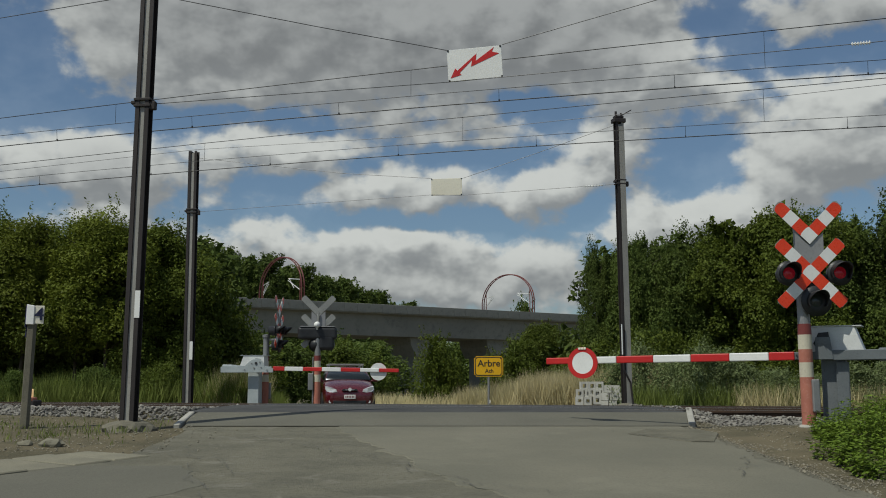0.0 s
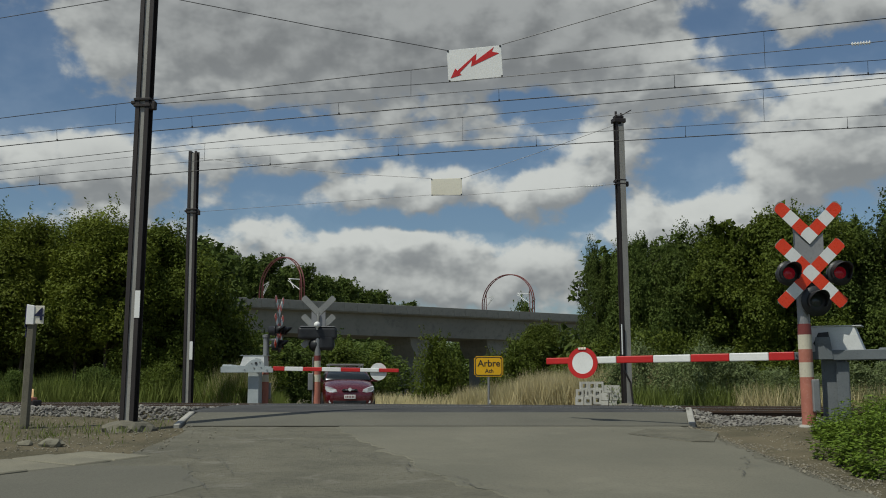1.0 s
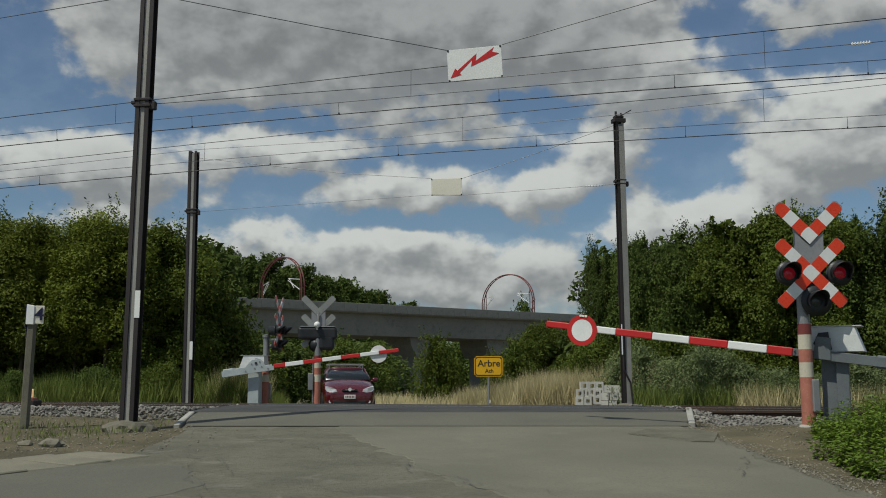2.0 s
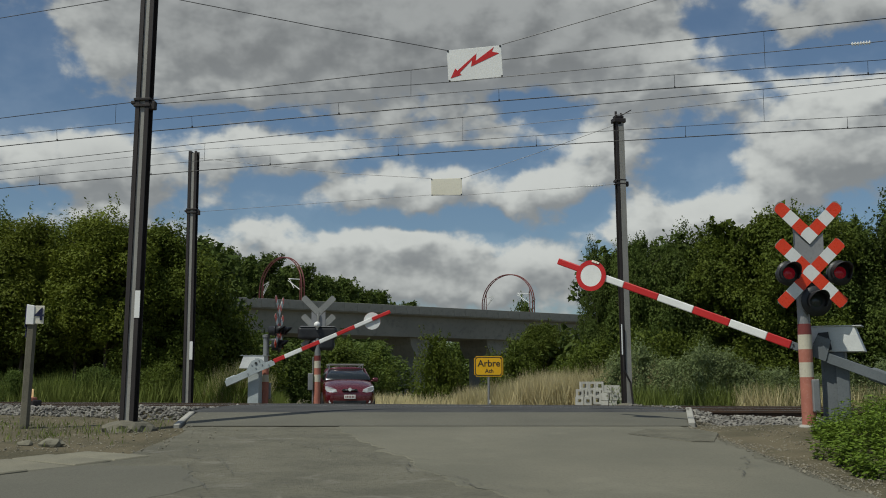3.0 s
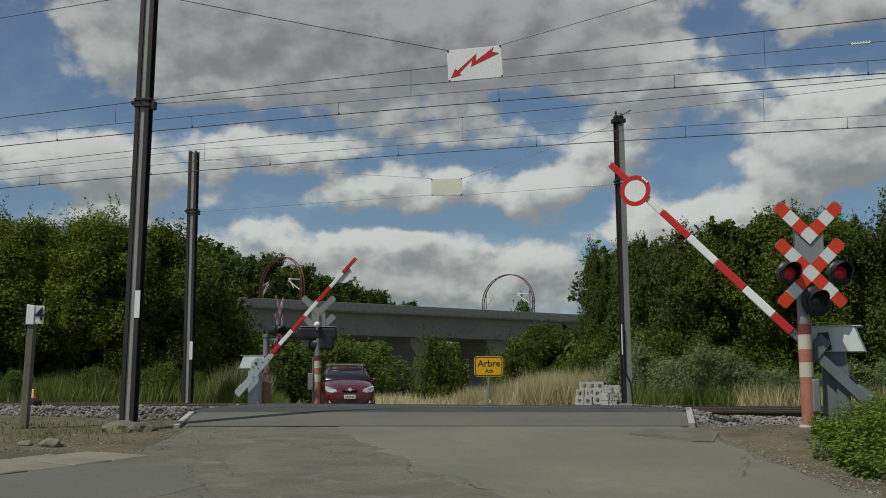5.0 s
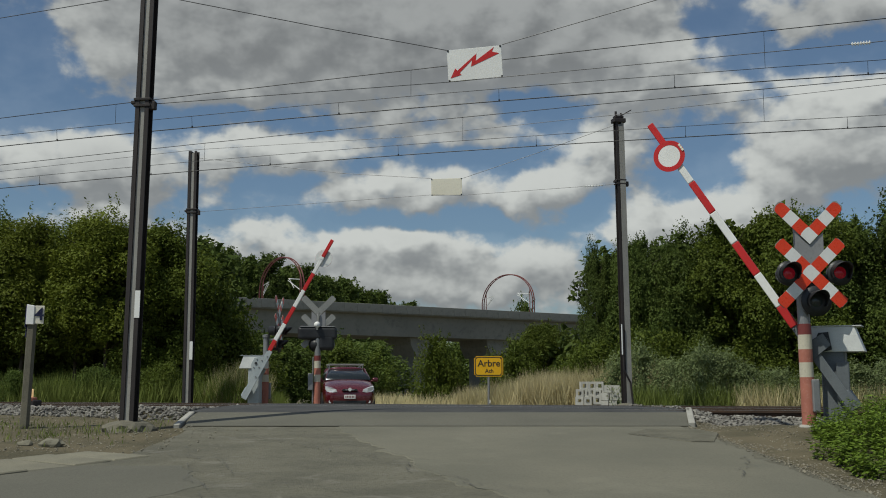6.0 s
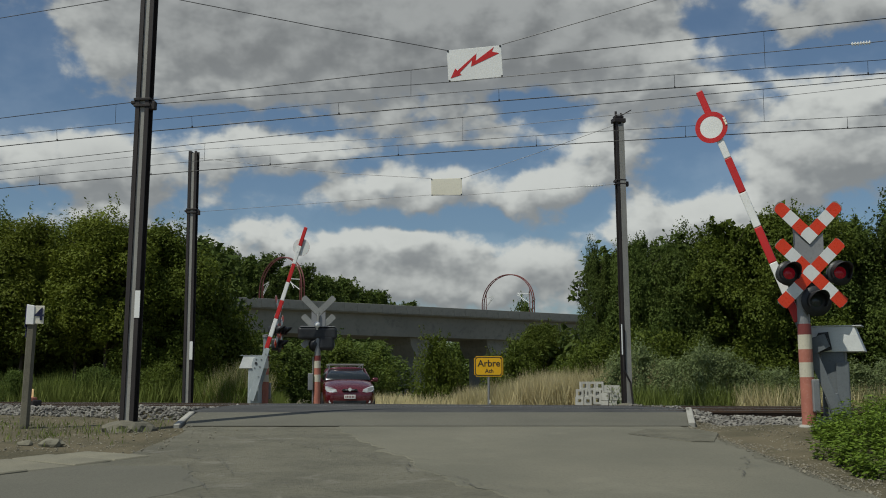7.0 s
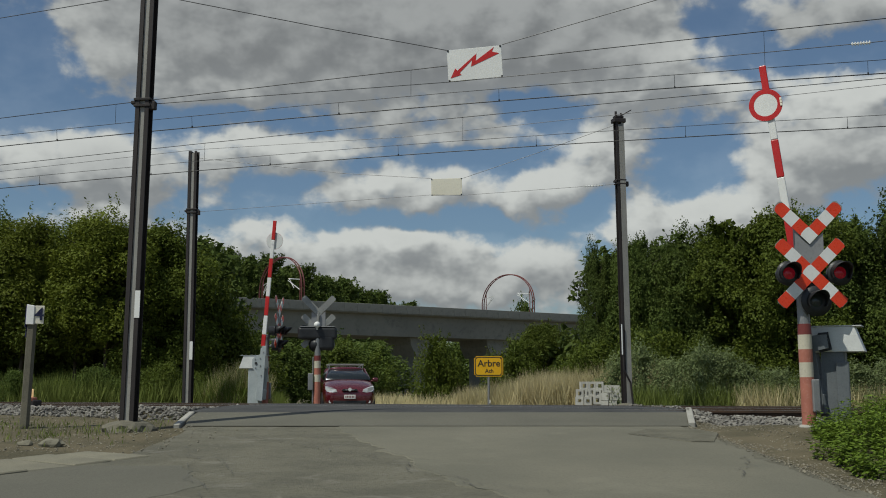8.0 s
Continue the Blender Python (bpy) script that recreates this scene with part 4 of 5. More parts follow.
    for sx in (-1, 1):
        for y in (0.82, 3.42):
            w = new("wheel")
            w.parent, w.matrix_basis = t, pose(sx * 0.765, y, 0.315, 0, 90, 0)
            w.empty_display_size = 0.1
            bm = bmesh.new()
            lathe(bm, tyre_profile, 24)
            part("tyre", bm, BLACK, w, "", True)
            bm = bmesh.new()
            lathe(bm, [(0.001, 0.05 * sx), (0.06, 0.06 * sx), (0.15, 0.05 * sx), (0.195, 0.085 * sx), (0.195, -0.08 * sx)], 20)
            part("rim", bm, CAR_LAMP, w, "", True)
    return t


estate_car(pose(-2.78, 32.2, -0.43, 0, 0, 8.5) @ Matrix.Diagonal((0.94, 1.0, 1.0, 1.0)))


# ------------------------------------------------------------------ town sign, marker post, slabs, blocks
def town_sign(x, y, z):
    t = thing("town_sign", pose(x, y, z, 0, 0, -2), "yellow place sign with black lettering on a grey post", "road sign")
    bm = bmesh.new()
    box(bm, 0.89, 0.02, 0.62, pose(0, 0, 1.49), 0.0)
    vs = [e for e in bm.edges if abs((e.verts[0].co - e.verts[1].co).y) > 0.01]
    bmesh.ops.bevel(bm, geom=vs, offset=0.05, segments=4, affect="EDGES")
    panel = part("panel", bm, YELLOW, t, "yellow sign panel")
    bm = bmesh.new()
    box(bm, 0.84, 0.006, 0.57, pose(0, -0.011, 1.49), 0.0)
    vs = [e for e in bm.edges if abs((e.verts[0].co - e.verts[1].co).y) > 0.004]
    bmesh.ops.bevel(bm, geom=vs, offset=0.04, segments=4, affect="EDGES")
    part("border", bm, SIGN_BLACK, panel, "black border line")
    bm = bmesh.new()
    box(bm, 0.785, 0.008, 0.515, pose(0, -0.013, 1.49), 0.0)
    vs = [e for e in bm.edges if abs((e.verts[0].co - e.verts[1].co).y) > 0.005]
    bmesh.ops.bevel(bm, geom=vs, offset=0.035, segments=4, affect="EDGES")
    part("face", bm, YELLOW, panel, "yellow sign face")
    lettering("place_name", "Arbre", 0.285, SIGN_BLACK, panel, pose(0.01, -0.020, 1.575, 90))
    lettering("district_name", "Ath", 0.175, SIGN_BLACK, panel, pose(0.02, -0.020, 1.345, 90))
    bm = bmesh.new()
    rod(bm, 0.038, (0, 0.035, -0.2), (0, 0.035, 1.75), 12)
    part("post", bm, STEEL, t, "grey steel post")
    bm = bmesh.new()
    box(bm, 0.06, 0.01, 0.11, pose(0.05, -0.01, 0.42), 0.002)
    part("sticker", bm, WHITE, t)


town_sign(1.40, 33.0, -0.53)


def marker_post():
    t = thing("kilometre_post", pose(-5.76, 14.9, -0.20, 0, 1.6, 0), "weathered concrete post with a white numbered head", "marker post")
    bm = bmesh.new()
    box(bm, 0.105, 0.105, 1.80, pose(0, 0, 0.74), 0.014)
    part("shaft", bm, WEATHERED, t, "stained concrete shaft")
    bm = bmesh.new()
    prism(bm, [(-0.062, 1.44), (0.050, 1.44), (0.050, 1.70), (-0.062, 1.72)], -0.08, 0.07)
    bmesh.ops.bevel(bm, geom=list(bm.edges), offset=0.006, segments=1, affect="EDGES")
    part("head", bm, WHITE, t, "white enamel head")
    bm = bmesh.new()
    box(bm, 0.12, 0.012, 0.25, pose(0.112, -0.045, 1.58, 0, 0, 12), 0.003)
    plate = part("number_panel", bm, CREAM, t, "pale panel with a dark blue figure")
    blue = material("figure_blue", [(0.010, 0.014, 0.05), (0.014, 0.018, 0.06)], 0.5, 0, (5, 40), 0)
    bm = bmesh.new()
    box(bm, 0.012, 0.13, 0.30, pose(-0.072, 0.0, 1.55), 0.003)
    box(bm, 0.010, 0.10, 0.14, pose(-0.060, 0.0, 1.33), 0.003)
    part("side_panel", bm, material("panel_blue", [(0.020, 0.018, 0.10), (0.014, 0.014, 0.07)], 0.5, 0, (5, 40), 0), t, "dark blue enamel side panel")
    lettering("figure", "4", 0.25, blue, plate, pose(0.114, -0.058, 1.58, 90, 0, 12))


marker_post()


def track_device(x, y, z):
    t = thing("track_device", pose(x, y, z, 0, 0, -16), "small dark trackside box with an orange lid and lit lamp", "trackside device")
    bm = bmesh.new()
    box(bm, 0.26, 0.24, 0.22, pose(0, 0, 0.09), 0.02)
    part("case", bm, POLE_DARK, t)
    bm = bmesh.new()
    box(bm, 0.16, 0.16, 0.07, pose(0.02, -0.05, 0.215), 0.015)
    part("lid", bm, POST_RED, t, "faded orange lid")
    bm = bmesh.new()
    box(bm, 0.055, 0.05, 0.15, pose(0.04, -0.06, 0.32), 0.012)
    part("lamp", bm, lamp_material("amber_lamp", (0.95, 0.62, 0.30), 0.5), t, "amber lamp")


track_device(-7.31, 19.2, -0.06)


def kerbs_and_slabs():
    bm = bmesh.new()
    box(bm, 0.46, 1.03, 0.10, None, 0.012)
    me = finish("concrete_slab", bm, PAVING)
    run = Vector((0.55, 0.835, 0)).normalized()
    for k in range(9):
        c = Vector((-3.66, 11.62, 0)) - run * (0.492 * k)
        s = tagged(new("paving_slab", me), "pale worn concrete paving slab in the roadside earth", "paving slab", "row of paving slabs")
        s.matrix_world = pose(c.x, c.y, lie(c.x, c.y) - 0.040 + 0.008 * (k % 2), 1.2 + 0.8 * (k % 3 - 1), -2.4, 56.6 + 0.6 * (k % 3 - 1))
    # edge stones of the crossing ramp
    for a, b, n in ((Vector((-3.74, 15.2, -0.185)), Vector((-3.87, 16.65, -0.045)), 1), (Vector((3.52, 15.3, -0.165)), Vector((3.92, 17.25, 0.005)), 1)):
        step = (b - a) / n
        bm = bmesh.new()
        box(bm, 0.095, step.length - 0.012, 0.24, None, 0.012)
        me = finish("kerb_stone", bm, CONCRETE)
        for k in range(n):
            m = a + step * (k + 0.5)
            s = tagged(new("kerb_stone", me), "pale concrete edge stone beside the crossing", "kerb", "edge stones of the crossing")
            turn = math.degrees(math.atan2(-step.x, step.y))
            rise = math.degrees(math.asin(step.z / step.length))
            s.matrix_world = pose(m.x, m.y, m.z - 0.07, 0, 0, turn) @ pose(0, 0, 0, rise, 0, 0)


kerbs_and_slabs()


def block_pile():
    bm = bmesh.new()
    xs, ys = (-0.195, -0.135, -0.035, 0.035, 0.135, 0.195), (-0.095, -0.045, 0.045, 0.095)
    solid = lambda i, k: 0 <= i < 5 and 0 <= k < 3 and not (k == 1 and i in (1, 3))
    v = {(i, k, q): bm.verts.new((xs[i], ys[k], 0.19 * q)) for i in range(6) for k in range(4) for q in (0, 1)}
    for i in range(5):
        for k in range(3):
            if not solid(i, k):
                continue
            for q in (0, 1):
                bm.faces.new([v[p] for p in ((i, k, q), (i + 1, k, q), (i + 1, k + 1, q), (i, k + 1, q))])
            for (di, dk), (p, r) in (((-1, 0), ((i, k), (i, k + 1))), ((1, 0), ((i + 1, k), (i + 1, k + 1))), ((0, -1), ((i, k), (i + 1, k))), ((0, 1), ((i, k + 1), (i + 1, k + 1)))):
                if not solid(i + di, k + dk):
                    bm.faces.new((v[(*p, 0)], v[(*r, 0)], v[(*r, 1)], v[(*p, 1)]))
    me = finish("hollow_block", bm, BLOCK)
    rnd = random.Random(4)
    for row in range(3):
        for k in range(6 if row < 2 else 5):
            b = tagged(new("concrete_block", me), "pale hollow concrete building block in a roadside pile", "concrete block", "pile of concrete blocks")
            if k < 3:
                way = pose(0, 0, 0.09, 90, 90, 0)
            else:
                way = pose(0, 0, 0.0, 0, 0, 90)
            b.matrix_world = pose(3.60 + 0.215 * k + rnd.uniform(-0.015, 0.015) + 0.1 * (row == 2), 28.6 - 0.05 * k + rnd.uniform(-0.04, 0.04), -0.20 + 0.20 * row, 0, 0, rnd.uniform(-6, 6)) @ way


block_pile()


# ------------------------------------------------------------------ viaduct of the fast line
DECK_A, DECK_WAY = Vector((-28.0, 160.0, 0)), Vector((55.6, 40.0, 0)).normalized()


def viaduct():
    turn = math.degrees(math.atan2(DECK_WAY.y, DECK_WAY.x))
    t = thing("viaduct", pose(DECK_A.x, DECK_A.y, -1.6, 0, 0, turn), "long grey concrete railway viaduct on heavy piers", "viaduct")
    z = 1.6
    L0, L1 = -40, 150
    bm = bmesh.new()
    prof = [(0, 11.75), (0.9, 11.55), (14.3, 11.55), (15.2, 11.75), (15.2, 12.1), (0, 12.1)]
    a = [bm.verts.new((L0, y, h + z)) for y, h in prof]
    b = [bm.verts.new((L1, y, h + z)) for y, h in prof]
    bm.faces.new(a), bm.faces.new(b[::-1])
    for i in range(len(a)):
        j = (i + 1) % len(a)
        bm.faces.new((a[i], a[j], b[j], b[i]))
    part("deck", bm, VIADUCT, t)
    bm = bmesh.new()
    prof = [(1.5, 8.2), (13.7, 8.2), (14.0, 11.6), (1.15, 11.6)]
    a = [bm.verts.new((L0, y, h + z)) for y, h in prof]
    b = [bm.verts.new((L1, y, h + z)) for y, h in prof]
    bm.faces.new(a), bm.faces.new(b[::-1])
    for i in range(len(a)):
        j = (i + 1) % len(a)
        bm.faces.new((a[i], a[j], b[j], b[i]))
    part("box_girder", bm, VIADUCT, t)
    bm = bmesh.new()
    box(bm, 2.38, 0.22, 1.35, None, 0.03)
    me = finish("parapet_panel", bm, VIADUCT)
    for y in (-0.02, 15.2):
        for k in range(int((L1 - L0) / 2.4)):
            p = new("parapet_panel", me)
            p.parent, p.matrix_basis = t, pose(L0 + 1.2 + 2.4 * k, y, 12.55 + z)
    for u in (-18, 32.2, 48.5, 80, 111, 140):
        bm = bmesh.new()
        prism(bm, [(-2.6, 8.2 + z), (2.6, 8.2 + z), (2.4, 6.9 + z), (1.3, 5.0 + z), (-1.3, 5.0 + z), (-2.4, 6.9 + z)], 2.6, 10.8)
        box(bm, 2.2, 6.5, 6.6, pose(0, 6.7, 1.9 + z), 0.25, 2)
        part("pier", bm, VIADUCT, t, "", False, pose(u, 0, 0))
    for u in (8.0, 54.7):
        h = new("catenary_arch")
        h.parent, h.matrix_basis = t, pose(u, 0, 12.0 + z)
        h.empty_display_size = 0.5
        pts = []
        for k in range(33):
            q = math.pi * k / 32
            pts.append((0, 7.6 - 7.35 * math.cos(q), 3.4 + 5.2 * math.sin(q)))
        pts = [(0, 0.25, 0.0)] + pts + [(0, 14.95, 0.0)]
        for du in (-0.22, 0.22):
            bm = bmesh.new()
            for p, q in zip(pts, pts[1:]):
                rod(bm, 0.10, (du, p[1], p[2]), (du, q[1], q[2]), 6)
            for k in range(1, len(pts), 3):
                rod(bm, 0.05, (-0.22, *pts[k][1:]), (0.22, *pts[k][1:]), 5)
            part("arch_tube", bm, ARCH_RED, h, "red painted steel arch")
        for y in (1.2, 14.0):
            bm = bmesh.new()
            rod(bm, 0.08, (0, y, 1.0), (0, y, 5.6), 6)
            part("drop_post", bm, ARCH_RED, h)
        for y, s in ((1.3, 1), (13.9, -1)):
            bm = bmesh.new()
            rod(bm, 0.06, (0, y, 4.6), (-0.5, y + s * 2.9, 4.9), 5)
            rod(bm, 0.06, (0, y, 3.0), (-0.5, y + s * 2.9, 4.6), 5)
            rod(bm, 0.05, (-0.5, y + s * 2.6, 4.9), (-0.5, y + s * 1.0, 3.3), 5)
            part("cantilever", bm, CABINET_WHITE, h, "pale cantilever arm")


viaduct()


# ------------------------------------------------------------------ plants
def leaf_material(name, a, b, c, trans=0.30):
    return material(name, [a, b, c], 0.65, 0, (0.6, 3.0), 0, island=0.45, per_object=0.4, spec=0.15, translucent=trans)


LEAF = leaf_material("leaf_green", (0.090, 0.122, 0.018), (0.120, 0.150, 0.023), (0.066, 0.096, 0.015))
LEAF_YELLOW = leaf_material("leaf_yellow_green", (0.102, 0.130, 0.017), (0.136, 0.160, 0.021), (0.070, 0.096, 0.013))
LEAF_DARK = leaf_material("leaf_dark_green", (0.082, 0.120, 0.026), (0.110, 0.148, 0.032), (0.060, 0.092, 0.020))
LEAF_SILVER = leaf_material("leaf_silver_green", (0.175, 0.220, 0.090), (0.220, 0.262, 0.118), (0.130, 0.172, 0.065))
LEAF_FRESH = leaf_material("leaf_fresh_green", (0.105, 0.165, 0.020), (0.135, 0.195, 0.028), (0.075, 0.125, 0.016))
GRASS_DRY = leaf_material("dry_grass", (0.58, 0.50, 0.29), (0.50, 0.44, 0.24), (0.40, 0.36, 0.18), 0.25)
GRASS_GREEN = leaf_material("green_grass", (0.130, 0.172, 0.036), (0.175, 0.205, 0.052), (0.095, 0.130, 0.028), 0.25)
BARK = material("bark", [(0.10, 0.08, 0.06), (0.065, 0.052, 0.04)], 0.95, 0, (3, 30), 0.8, 25, distance=0.03)


def quads_mesh(name, centres, along, across, mat):
    """Diamond leaves from arrays of centres and half axes."""
    n = len(centres)
    v = np.empty((n, 4, 3), dtype=np.float32)
    v[:, 0], v[:, 1], v[:, 2], v[:, 3] = centres - along, centres + across - along * 0.1, centres + along, centres - across - along * 0.1
    me = bpy.data.meshes.new(name)
    me.vertices.add(n * 4), me.loops.add(n * 4), me.polygons.add(n)
    me.vertices.foreach_set("co", v.reshape(-1))
    me.loops.foreach_set("vertex_index", np.arange(n * 4, dtype=np.int32))
    me.polygons.foreach_set("loop_start", np.arange(0, n * 4, 4, dtype=np.int32))
    me.polygons.foreach_set("loop_total", np.full(n, 4, dtype=np.int32))
    me.update(calc_edges=True)
    me.materials.append(mat)
    return me


def unit(v):
    return v / np.maximum(np.linalg.norm(v, axis=1, keepdims=True), 1e-6)


def crown_mesh(name, seed, height, radius, base, leaves, leaf, mat, pointed=0.0, clumps=70, slim=0.52):
    """Leaves on the outer, upper shells of uneven clumps, over sparse larger inner foliage; dark hollows stay between the clumps."""
    g = np.random.default_rng(seed)
    hs = g.uniform(0.0, 1.0, clumps) ** 0.9
    z = base + (height - base) * hs * 0.95
    foot = 0.08 if base > 0.4 else 0.22
    env = radius * (np.sin(np.pi * np.clip(foot + (0.93 - foot) * hs, 0, 1)) ** 0.7) * (1 - pointed * hs)
    ang = g.uniform(0, 2 * np.pi, clumps)
    lump = 1 + 0.22 * np.sin(2 * ang + seed) + 0.16 * np.sin(3 * ang + 5 * hs)
    rr = env * lump * g.uniform(0.35, 1.0, clumps) ** 0.45
    cc = np.stack([rr * np.cos(ang), rr * np.sin(ang), z], 1)
    size = radius * g.uniform(0.16, 0.50, clumps) * (1 - 0.45 * pointed * hs)
    # a few leading shoots end in narrow spires
    lead = clumps // 4 if pointed > 0.2 and base > 0.4 else 0
    if lead:
        f = g.uniform(0, 1, lead)
        which = np.arange(lead) % 5
        la, lr = 1.26 * which + seed, radius * (0.18 + 0.42 * ((which * 0.37 + 0.13 * seed) % 1.0))
        cc[:lead] = np.column_stack([lr * np.cos(la), lr * np.sin(la), height * (0.74 + (0.20 + 0.09 * ((which * 0.61) % 1.0)) * f)]) + g.normal(size=(lead, 3)) * 0.08
        size[:lead] = radius * 0.20 * (1.15 - 0.8 * f)
    who = g.choice(clumps, leaves, p=size ** 2 / np.sum(size ** 2))
    outward = unit(np.column_stack([np.cos(ang), np.sin(ang), np.full(clumps, 0.9)]))
    d = unit(g.normal(size=(leaves, 3)) + outward[who] * 0.75)
    # each clump is itself lobed
    lobe = 1 + 0.14 * np.sin(4 * d[:, 0] + who) + 0.14 * np.sin(5 * d[:, 1] + 2 * who) + 0.10 * np.sin(6 * d[:, 2] + 3 * who)
    r = size[who] * lobe * g.uniform(0.45, 1.12, leaves) ** 0.6
    pos = cc[who] + d * r[:, None] * np.array([1.0, 1.0, 0.8 + 0.6 * pointed])
    # short leafy shoots along the outline
    shoots, each = leaves // 150, 12
    tw = g.integers(0, clumps, shoots)
    way = unit(np.column_stack([np.cos(ang[tw]), np.sin(ang[tw]), g.uniform(0.9, 2.8, shoots)]) + g.normal(size=(shoots, 3)) * 0.3)
    run = size[tw] * g.uniform(0.4, 1.0, shoots) + leaf * 2
    for q in range(each):
        f = (q + 1) / each
        pos[q * shoots:(q + 1) * shoots] = cc[tw] + way * (size[tw] * 0.75 + run * f)[:, None] + g.normal(size=(shoots, 3)) * leaf * (1.2 - 0.8 * f)
    n = unit(d * 0.8 + np.array([0, 0, 0.5]) + g.normal(size=(leaves, 3)) * 0.6)
    s = leaf * g.uniform(0.55, 1.35, (leaves, 1))
    # inner foliage
    inner = leaves // 14
    wi = g.integers(0, clumps, inner)
    pin = cc[wi] * np.column_stack([g.uniform(0.1, 0.85, (inner, 1))] * 2 + [np.ones((inner, 1))]) + g.normal(size=(inner, 3)) * size[wi][:, None] * 0.35
    pos, n = np.concatenate([pos, pin]), np.concatenate([n, unit(g.normal(size=(inner, 3)))])
    s = np.concatenate([s, leaf * g.uniform(2.2, 3.4, (inner, 1))])
    pos[:, 2] = np.maximum(pos[:, 2], 0.05)
    a = unit(np.cross(n, g.normal(size=n.shape)))
    b = np.cross(n, a)
    return quads_mesh(name, pos, a * s, b * s * slim, mat)


def wood_mesh(name, seed, height, radius, base, trunk):
    rnd = random.Random(seed)
    bm = bmesh.new()
    top = Vector((rnd.uniform(-0.2, 0.2), rnd.uniform(-0.2, 0.2), height * 0.8))
    p, r = Vector((0, 0, -0.4)), trunk
    for k in range(1, 6):
        q = Vector((0, 0, 0)).lerp(top, k / 5) + Vector((rnd.uniform(-0.08, 0.08), rnd.uniform(-0.08, 0.08), 0))
        rod(bm, r, p, q, 8, r * 0.78)
        if k > 1:
            for i in range(4):
                a = rnd.uniform(0, 6.28)
                e = q + Vector((math.cos(a), math.sin(a), rnd.uniform(0.3, 1.0))) * radius * rnd.uniform(0.4, 0.75)
                e.z = min(e.z, height * 0.93)
                rod(bm, r * 0.42, q, e, 6, r * 0.12)
        p, r = q, r * 0.78
    return finish(name, bm, BARK, True)


PLANTS = {}


def plant_kind(key, seeds, height, radius, base, leaves, leaf, mat, pointed=0.0, clumps=70, trunk=0.11, slim=0.52):
    PLANTS[key] = [(crown_mesh("crown", s, height, radius, base, leaves, leaf, mat, pointed, clumps, slim), wood_mesh("trunk", s, height, radius, base, trunk)) for s in seeds]


plant_kind("wood", (1, 2), 8.0, 2.6, 1.3, 46000, 0.066, LEAF, 0.22, 75, slim=0.6)
plant_kind("willow", (3, 4), 8.0, 2.4, 2.9, 44000, 0.070, LEAF_YELLOW, 0.26, 90, slim=0.40)
plant_kind("tall", (19, 20), 8.0, 2.6, 2.6, 42000, 0.066, LEAF, 0.24, 90, slim=0.5)
plant_kind("dark", (5, 6), 7.0, 2.3, 0.5, 46000, 0.060, LEAF_DARK, 0.45, 80)
plant_kind("back", (17, 18), 7.0, 2.3, 0.2, 8000, 0.15, LEAF_DARK, 0.3, 90)
plant_kind("shrub", (7, 8), 3.0, 1.6, 0.0, 7000, 0.068, LEAF, 0.25, 70, 0.05)
plant_kind("shrub_dark", (9, 10), 3.0, 1.6, 0.0, 7000, 0.068, LEAF_DARK, 0.25, 70, 0.05)
plant_kind("silver", (11, 12), 1.4, 0.75, 0.0, 6000, 0.034, LEAF_SILVER, 0.45, 80, 0.02, slim=0.34)
plant_kind("poplar", (13, 14), 28.0, 5.0, 1.0, 20000, 0.27, LEAF_DARK, 0.6, 150, 0.4)
plant_kind("far", (15, 16), 9.0, 4.5, 0.0, 8000, 0.24, LEAF_DARK, 0.2, 110, 0.2)


def plant(key, variant, x, y, height, width, label, category="tree", group="", name=None):
    """One tree or shrub; height and width in metres."""
    crown, wood = PLANTS[key][variant % 2]
    nominal = {"wood": (8.0, 2.6), "tall": (8.0, 2.6), "willow": (8.0, 2.4), "dark": (7.0, 2.3), "back": (7.0, 2.3), "shrub": (3.0, 1.6), "shrub_dark": (3.0, 1.6), "silver": (1.4, 0.75),
               "poplar": (28.0, 5.0), "far": (9.0, 4.5)}[key]
    t = thing(name or category, pose(x, y, soil_height(x, y), 0, 0, (variant * 67 + x * 31) % 360), label, category, group)
    sc = Matrix.Diagonal((width / nominal[1], width / nominal[1], height / nominal[0], 1))
    for nm, me in (("crown", crown), ("trunk", wood)):
        o = new(nm, me)
        o.parent, o.matrix_basis = t, sc
    return t


